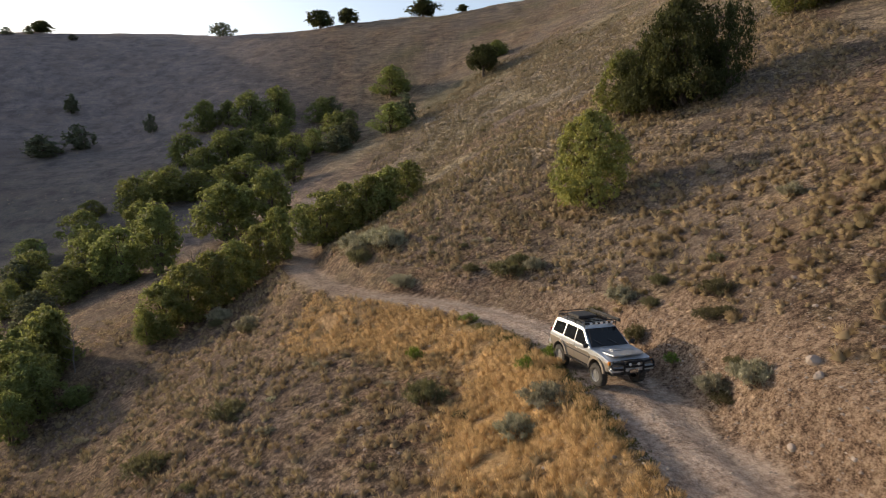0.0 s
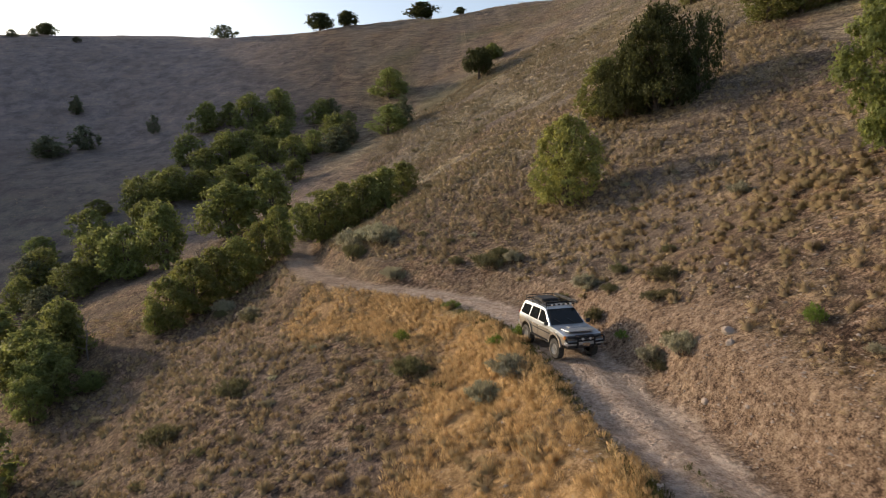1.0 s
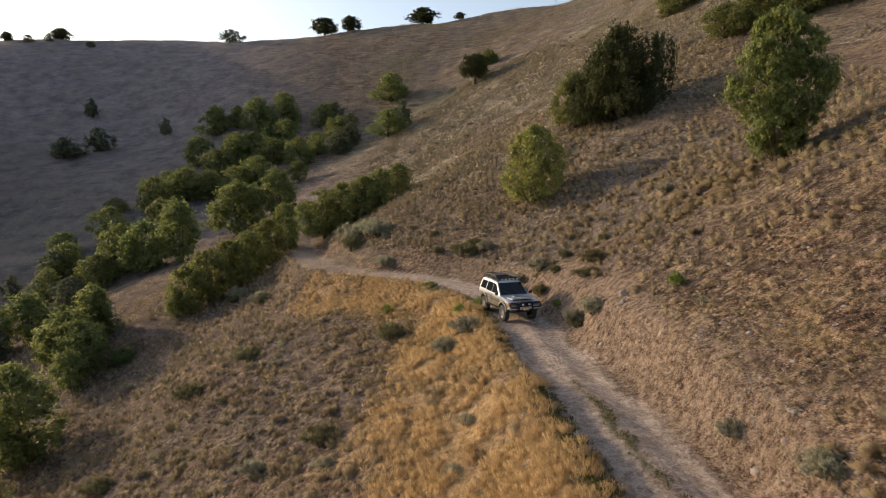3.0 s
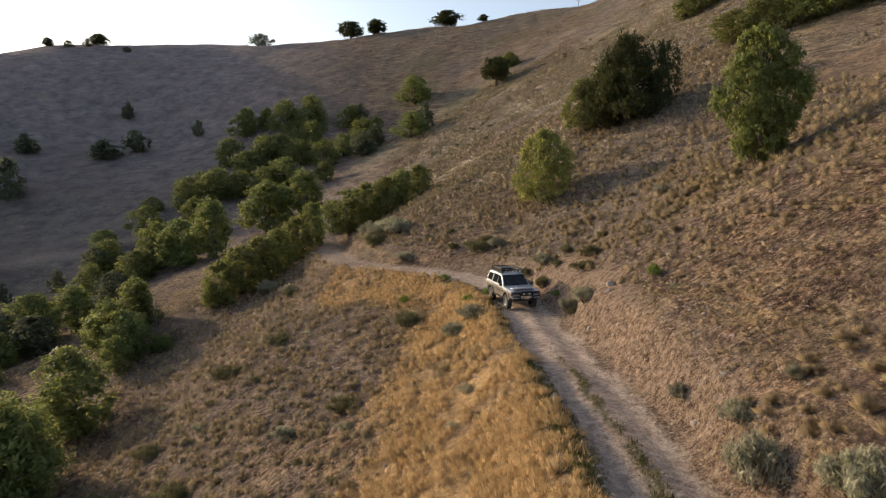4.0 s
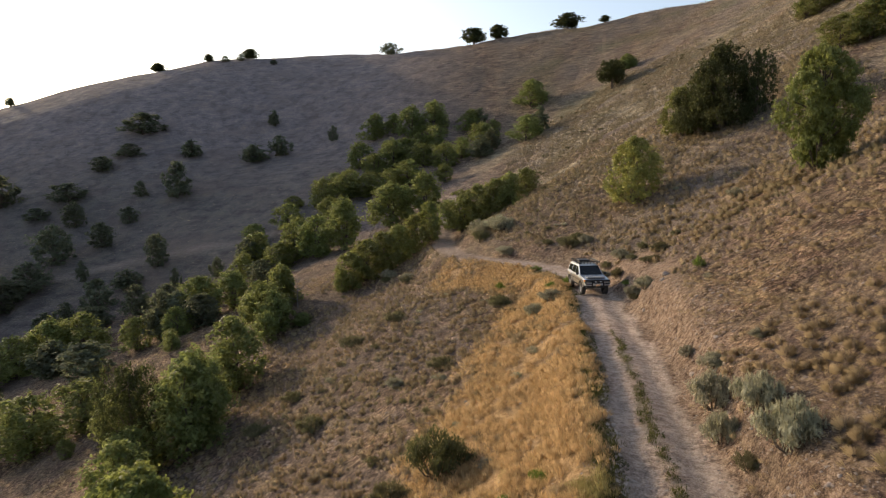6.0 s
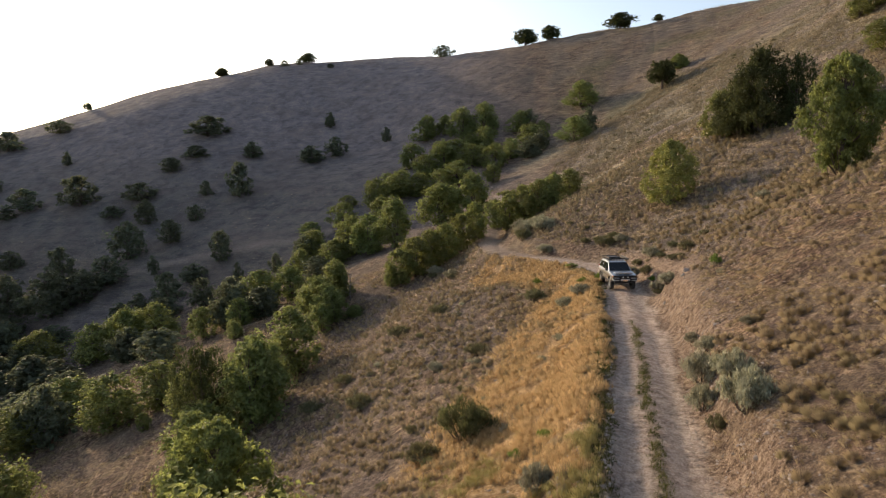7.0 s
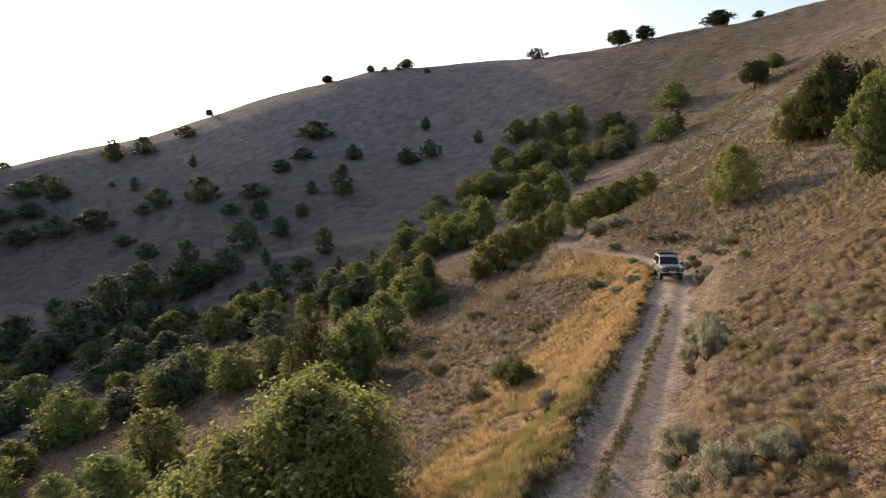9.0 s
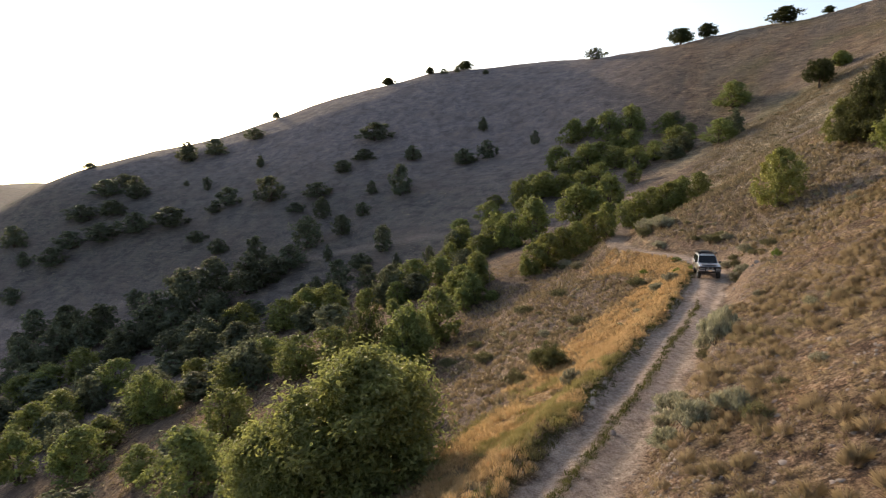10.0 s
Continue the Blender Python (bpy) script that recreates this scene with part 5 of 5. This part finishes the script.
grow(scrubs, BEND_SCRUB, rng, "scrub by the bend", 1.15, 0.9)
grow(weeds, GREEN_WEEDS, rng, "weeds by the track", 1.1)


def scatter(rng, n, x0, x1, y0, y1):
    return rng.uniform(x0, x1, n), rng.uniform(y0, y1, n)


def some_shrubs(rng, n, x0, x1, y0, y1, gap):
    """Spots for small shrubs on open ground, away from the track."""
    x, y = scatter(rng, n, x0, x1, y0, y1)
    d, _ = road_offset(x, y)
    keep = (np.abs(d) > gap) & (rough(x, y, 11, 31) > -0.15)
    return [(float(a), float(b), float(rng.uniform(0.3, 0.7)), float(rng.uniform(0.5, 1.1))) for a, b in zip(x[keep], y[keep])]


grow(small_sages, some_shrubs(rng, 45, 10, 30, -20, 45, 3.2), rng, "small sagebrush on the slope")
grow(small_scrubs, some_shrubs(rng, 40, 9, 30, -20, 60, 3.2), rng, "small scrub on the slope")
grow(small_sages, some_shrubs(rng, 30, -22, 3, 0, 45, 4), rng, "small sagebrush below the track")
grow(small_scrubs, some_shrubs(rng, 40, -26, 2, -5, 50, 4), rng, "small scrub below the track")
grow(small_scrubs, some_shrubs(rng, 60, -4, 30, 50, 130, 4), rng, "small scrub on the upper slope", 1.6)


def rock(seed, label):
    bm = bmesh.new()
    bmesh.ops.create_icosphere(bm, subdivisions=2, radius=0.5)
    for v in bm.verts:
        n = noise.noise(v.co * 2.1 + Vector((seed * 7.3, 0, 0)))
        v.co *= 1 + 0.35 * n
        v.co.z *= 0.75
        v.co.x = max(-0.42, min(0.4, v.co.x))
    me_ = bpy.data.meshes.new("rock")
    bm.to_mesh(me_)
    bm.free()
    me_.materials.append(M["stone"])
    return tagged(new("rock", me_), label, "rock")


for k, (x, y, h, w) in enumerate(ROCKS):
    r = rock(k, "pale angular rock lying on the bank")
    tagged(r, group="rocks on the bank")
    r.matrix_basis = pose(x, y, float(ground([x], [y])[0]) + 0.1 * h, 0, 0, 50 * k) @ Matrix.Diagonal((w, w * 0.8, h * 1.3, 1))


def big_mesh(name, v, f, mat, label, category, normals=None):
    me_ = bpy.data.meshes.new(name)
    me_.vertices.add(len(v))
    me_.vertices.foreach_set("co", v.astype(np.float32).ravel())
    me_.loops.add(f.size)
    me_.loops.foreach_set("vertex_index", f.ravel().astype(np.int32))
    me_.polygons.add(len(f))
    me_.polygons.foreach_set("loop_start", np.arange(0, f.size, f.shape[1], dtype=np.int32))
    me_.update(calc_edges=True)
    if normals is not None:
        me_.attributes.new("custom_normal", "FLOAT_VECTOR", "POINT").data.foreach_set("vector", normals[:, :3].astype(np.float32).ravel())
        for i_, key_ in ((3, "tone"), (4, "olive")):
            me_.attributes.new(key_, "FLOAT", "POINT").data.foreach_set("value", normals[:, i_].astype(np.float32))
    me_.materials.append(mat)
    return tagged(new(name, me_), label, category, kind="stuff")


def tufts(rng, x, y, height, width, blades, blade_width, lean=1.0, core=0):
    """Round fuzzy grass tufts: thin blades that fan out from each foot into a dome. Gives vertices, faces and, for each vertex, its normal and the tuft's own two tones."""
    n = len(x)
    m = n * blades
    z = ground(x, y)
    foot = np.repeat(np.stack([x, y, z - 0.02], 1), blades, 0)
    h = np.repeat(height, blades) * rng.uniform(0.7, 1.1, m)
    w = np.repeat(width, blades) * rng.uniform(0.8, 1.15, m)
    a = rng.uniform(0, 2 * math.pi, m)
    th = np.arccos(rng.uniform(0.12, 1.0, m)) * lean
    out = np.stack([np.cos(a), np.sin(a), 0 * a], 1)
    up = np.array([0, 0, 1.0])
    base = foot + out * (w * 0.16 * rng.random(m))[:, None]
    tip = foot + out * (w * 0.5 * np.sin(th))[:, None] + up * (h * np.cos(th) + 0.02)[:, None]
    b = a + math.pi / 2 + rng.normal(size=m) * 0.5
    side = np.stack([np.cos(b), np.sin(b), 0 * b], 1) * (0.5 * blade_width * rng.uniform(0.6, 1.4, m))[:, None]
    mid_ = base * 0.45 + tip * 0.55 + up * (0.1 * h)[:, None]
    v = np.stack([base * 0.7 + tip * 0.3 - side * 0.4, mid_ + side, tip], 1).reshape(-1, 3)
    nor = out * np.sin(th)[:, None] * 0.8 + up * (0.45 + 0.55 * np.cos(th))[:, None]
    nor /= np.linalg.norm(nor, axis=1)[:, None]
    own = np.repeat(np.stack([rng.random(n), np.clip(0.5 + 0.45 * rough(x, y, 7, 57) + 0.5 * (rng.random(n) - 0.5), 0, 1)], 1), blades, 0)
    faces, extra = np.arange(m * 3).reshape(-1, 3), np.repeat(np.concatenate([nor, own], 1), 3, 0)
    if core:   # darker solid cone added inside each tuft so that it casts a full shadow
        w = 2 * math.pi * np.arange(core) / core + rng.uniform(0, 6.28, n)[:, None]
        rim = np.stack([np.cos(w), np.sin(w), 0 * w - 0.12], 2) * (0.3 * width[:, None] * rng.uniform(0.6, 1.3, (n, core)))[:, :, None]
        body = np.concatenate([rim, np.stack([rng.normal(size=n) * 0.05, rng.normal(size=n) * 0.05, 0.4 * height], 1)[:, None]], 1) + np.stack([x, y, z], 1)[:, None]
        k = np.arange(core)
        ring = np.stack([k, (k + 1) % core, np.full(core, core)], 1)
        side_ = np.concatenate([np.stack([np.cos(w), np.sin(w), 0 * w + 0.5], 2) * 0.9, np.tile((0, 0, 1.0), (n, 1, 1))], 1)
        tone_ = np.repeat(own[::blades, None] * np.array([0.6, 1.0]), core + 1, 1)
        faces = np.concatenate([faces, (ring[None] + np.arange(n)[:, None, None] * (core + 1)).reshape(-1, 3) + len(v)])
        v, extra = np.concatenate([v, body.reshape(-1, 3)]), np.concatenate([extra, np.concatenate([side_, tone_], 2).reshape(-1, 5)])
    return v, faces, extra


def bare_bank(x, y):
    """How far from the track's middle the bare cut bank reaches."""
    return np.interp(y, [-12, 2, 9, 18, 30], [1.55, 1.75, 2.7, 3.4, 2.6]) + 0.5 * rough(x, y, 1.5, 63)


grng = np.random.default_rng(77)
# straw bunchgrass on both slopes
x, y = np.meshgrid(np.arange(-28, 30, 0.62), np.arange(-36, 66, 0.62))
x, y = x.ravel() + grng.uniform(-0.42, 0.42, x.size), y.ravel() + grng.uniform(-0.42, 0.42, y.size)
d, _ = road_offset(x, y)
track_, tawny_, green_ = masks(x, y)
cover = 0.34 + 0.35 * rough(x, y, 6, 41) + 0.5 * rough(x, y, 2.2, 42)
keep = (np.where(d < 0, 9 * (d < -1.6), d) > bare_bank(x, y) + 1.0 * grng.random(len(x)) ** 2) & (track_ < 0.3) & (tawny_ < 0.35 + 0.5 * grng.random(len(x))) & (cover + grng.uniform(-0.2, 0.2, len(x)) > 0.0)
x, y = x[keep], y[keep]
s = 0.35 + 1.1 * grng.random(len(x)) ** 1.3
near = (x > -11) & (x < 22) & (y < 28)
close = near & (x > 8.2) & (y < 13)
near &= ~close
v, f, nor = tufts(grng, x[near], y[near], 0.38 * s[near], 0.52 * s[near], 56, 0.0135, 0.82, 7)
cx, cy, cs = (np.repeat(q[close], 3) for q in (x, y, s))   # looser clumps of three beside the track
cx, cy = cx + grng.normal(size=len(cx)) * 0.2, cy + grng.normal(size=len(cy)) * 0.2
v2, f2, nor2 = tufts(grng, cx, cy, (0.1 + 0.1 * cs) * grng.uniform(0.7, 1.2, len(cx)), (0.2 + 0.22 * cs) * grng.uniform(0.7, 1.3, len(cx)), 46, 0.0068, 0.85)
nor2[:, 3] *= 0.8
v, f, nor = np.concatenate([v, v2]), np.concatenate([f, f2 + len(v)]), np.concatenate([nor, nor2])
near |= close
v2, f2, nor2 = tufts(grng, x[~near], y[~near], 0.44 * s[~near], 0.6 * s[~near], 34, 0.02, 0.85, 7)
v, f, nor = np.concatenate([v, v2]), np.concatenate([f, f2 + len(v)]), np.concatenate([nor, nor2])
# bigger clumps that stand out here and there
x, y = scatter(grng, 2900, -16, 22, -30, 34)
x[1500:] = grng.uniform(9.5, 24, 1400)
d, _ = road_offset(x, y)
track_, tawny_, green_ = masks(x, y)
keep = (np.where(d < 0, 9 * (d < -2.5), d) > np.maximum(bare_bank(x, y), 2.4)) & (tawny_ < 0.6) & (rough(x, y, 4, 48) + 0.5 * rough(x, y, 1.3, 49) > -0.1)
x, y = x[keep], y[keep]
s = grng.uniform(0.7, 1.25, len(x))
v2, f2, nor2 = tufts(grng, x, y, 0.34 * s, 0.6 * s, 170, 0.0072, 0.84)
nor2[:, 3] = 0.15 + 0.6 * nor2[:, 3]
v, f, nor = np.concatenate([v, v2]), np.concatenate([f, f2 + len(v)]), np.concatenate([nor, nor2])
x, y = scatter(grng, 7000, -66, -27, -22, 62)
keep = rough(x, y, 5, 46) + 0.5 * rough(x, y, 1.6, 47) > -0.2
x, y = x[keep], y[keep]
s = grng.uniform(0.6, 1.4, len(x))
v2, f2, nor2 = tufts(grng, x, y, 0.36 * s, 0.75 * s, 12, 0.06, 0.95)
v, f, nor = np.concatenate([v, v2]), np.concatenate([f, f2 + len(v)]), np.concatenate([nor, nor2])
big_mesh("straw_grass", v, f, M["straw"], "dry straw-coloured bunchgrass over the slopes", "grass", nor)
# tawny grass on the shoulder below the track
x, y = scatter(grng, 72000, -10, 10, -46, 48)
track_, tawny_, green_ = masks(x, y)
cover = rough(x, y, 1.4, 44) + 0.5 * rough(x, y, 0.6, 45)
keep = (tawny_ + grng.uniform(-0.45, 0.45, len(x)) > 0.5) & (tawny_ > 0.06) & (track_ < 0.15) & (cover > -0.5)
x, y = x[keep], y[keep]
s = grng.uniform(0.7, 1.2, len(x))
v, f, nor = tufts(grng, x, y, 0.33 * s, 0.46 * s, 32, 0.0095, 0.62)
fresh = smooth(3, -4, v[:, 1]) * smooth(-3, 0, v[:, 0]) * smooth(-0.1, 0.6, rough(v[:, 0], v[:, 1], 2.2, 81) + 0.5 * rough(v[:, 0], v[:, 1], 0.8, 82))
nor[:, 4] = np.clip(0.78 * nor[:, 4] + 0.75 * fresh, 0, 1)
big_mesh("tawny_grass", v, f, M["tawny"], "golden orange dry grass on the track's shoulder", "grass", nor)
# green grass along the verge and between the ruts
x, y = scatter(grng, 60000, -2, 11, -46, 40)
track_, tawny_, green_ = masks(x, y)
keep = green_ + grng.uniform(-0.25, 0.15, len(x)) > 0.3
x, y = x[keep], y[keep]
s = grng.uniform(0.5, 1.1, len(x))
v, f, nor = tufts(grng, x, y, 0.24 * s, 0.34 * s, 11, 0.024, 0.9)
big_mesh("green_grass", v, f, M["green_grass"], "short green grass on the verge and between the ruts", "grass", nor)
# tufts over the upper slope beyond the bend
x, y = scatter(grng, 17000, -12, 46, 40, 135)
d, _ = road_offset(x, y)
keep = (d > 3) & (x > -16 + 0.12 * (y - 60)) & (rough(x, y, 9, 54) + 0.6 * rough(x, y, 2.6, 55) + grng.uniform(-0.3, 0.3, len(x)) > -0.15)
x, y = x[keep], y[keep]
s = 0.5 + 0.9 * grng.random(len(x)) ** 1.5
v, f, nor = tufts(grng, x, y, 0.46 * s, 0.75 * s, 11, 0.045, 0.85, 6)
big_mesh("slope_tufts", v, f, M["tussock"], "dry tufts over the upper slope", "grass", nor)
# far tussocks over the hillsides beyond
x, y = scatter(grng, 26000, -230, 60, 50, 230)
x = np.where(grng.random(len(x)) < 0.55, grng.uniform(-15, 60, len(x)), x)
keep = (rough(x, y, 14, 51) + 0.6 * rough(x, y, 5, 52) + grng.uniform(-0.3, 0.3, len(x)) > 0.0) & ((x > -34) | (y > 72) | (x < 0))
d, _ = road_offset(x, y)
keep &= np.abs(d) > 2.5
x, y = x[keep], y[keep]
s = grng.uniform(0.6, 1.5, len(x))
v, f, nor = tufts(grng, x, y, 0.34 * s, 0.7 * s, 6, 0.13)
big_mesh("far_tussocks", v, f, M["tussock"], "dull brown tussocks on the far slopes", "grass", nor)

# loose stones
def stones(rng, x, y, size):
    shape = np.array([(-1, -1, -0.4), (1, -0.8, -0.4), (0.9, 1, -0.4), (-0.8, 0.9, -0.4), (-0.6, -0.5, 0.5), (0.6, -0.6, 0.6), (0.5, 0.6, 0.45), (-0.5, 0.55, 0.6)])
    faces = np.array([(0, 1, 5, 4), (1, 2, 6, 5), (2, 3, 7, 6), (3, 0, 4, 7), (4, 5, 6, 7)])
    n = len(x)
    p = shape[None] * (1 + 0.35 * rng.normal(size=(n, 8, 3))) * (size * 0.5)[:, None, None] * np.stack([rng.uniform(0.7, 1.3, n), rng.uniform(0.7, 1.3, n), rng.uniform(0.4, 0.9, n)], 1)[:, None, :]
    a = rng.uniform(0, 6.28, n)
    c, s_ = np.cos(a)[:, None], np.sin(a)[:, None]
    p = np.stack([p[..., 0] * c - p[..., 1] * s_, p[..., 0] * s_ + p[..., 1] * c, p[..., 2]], -1)
    p += np.stack([x, y, ground(x, y)], 1)[:, None, :]
    return p.reshape(-1, 3), (faces[None] + np.arange(n)[:, None, None] * 8).reshape(-1, 4)


x, y = scatter(grng, 28000, -22, 26, -34, 46)
x[18000:] = grng.uniform(10, 26, 10000)
d, _ = road_offset(x, y)
keep = (np.abs(d) > 1.7) & (rough(x, y, 5, 61) + 0.5 * rough(x, y, 1.7, 62) + grng.uniform(-0.4, 0.4, len(x)) > 0.1)
x, y = x[keep], y[keep]
v, f = stones(grng, x, y, 0.035 + 0.12 * grng.random(len(x)) ** 6 + 0.035 * grng.random(len(x)))
big_mesh("loose_stones", v, f, M["stone"], "angular grey-brown stones scattered over the slopes", "stones")
x, y = scatter(grng, 60000, 0, 16, -34, 40)
d, _ = road_offset(x, y)
keep = (d > 1.2) & (d < 5.5) & (grng.random(len(x)) < 0.75 * np.exp(-((d - 2.2) / 1.3) ** 2))
x, y = x[keep], y[keep]
v, f = stones(grng, x, y, 0.028 + 0.085 * grng.random(len(x)) ** 4)
big_mesh("bank_stones", v, f, M["stone"], "small broken stones on the cut bank", "stones")
ey = grng.uniform(-12, 21, 700)   # broken stones along the track's lower edge
x, y = scatter(grng, 14000, -4, 13, -40, 36)
d, _ = road_offset(x, y)
keep = (np.abs(d) < 2.6) & (np.abs(np.abs(d) - 0.78) > 0.3 * grng.random(len(x)))
x, y = x[keep], y[keep]
x, y = np.concatenate([x, np.interp(ey, ROAD_FINE[:, 1], ROAD_FINE[:, 0]) - 1.42 + 0.14 * grng.normal(size=len(ey))]), np.concatenate([y, ey])
v, f = stones(grng, x, y, np.concatenate([0.03 + 0.07 * grng.random(len(x) - len(ey)) ** 3, 0.05 + 0.16 * grng.random(len(ey)) ** 3]))
big_mesh("track_gravel", v, f, M["gravel"], "loose pale gravel on the dirt track", "gravel")
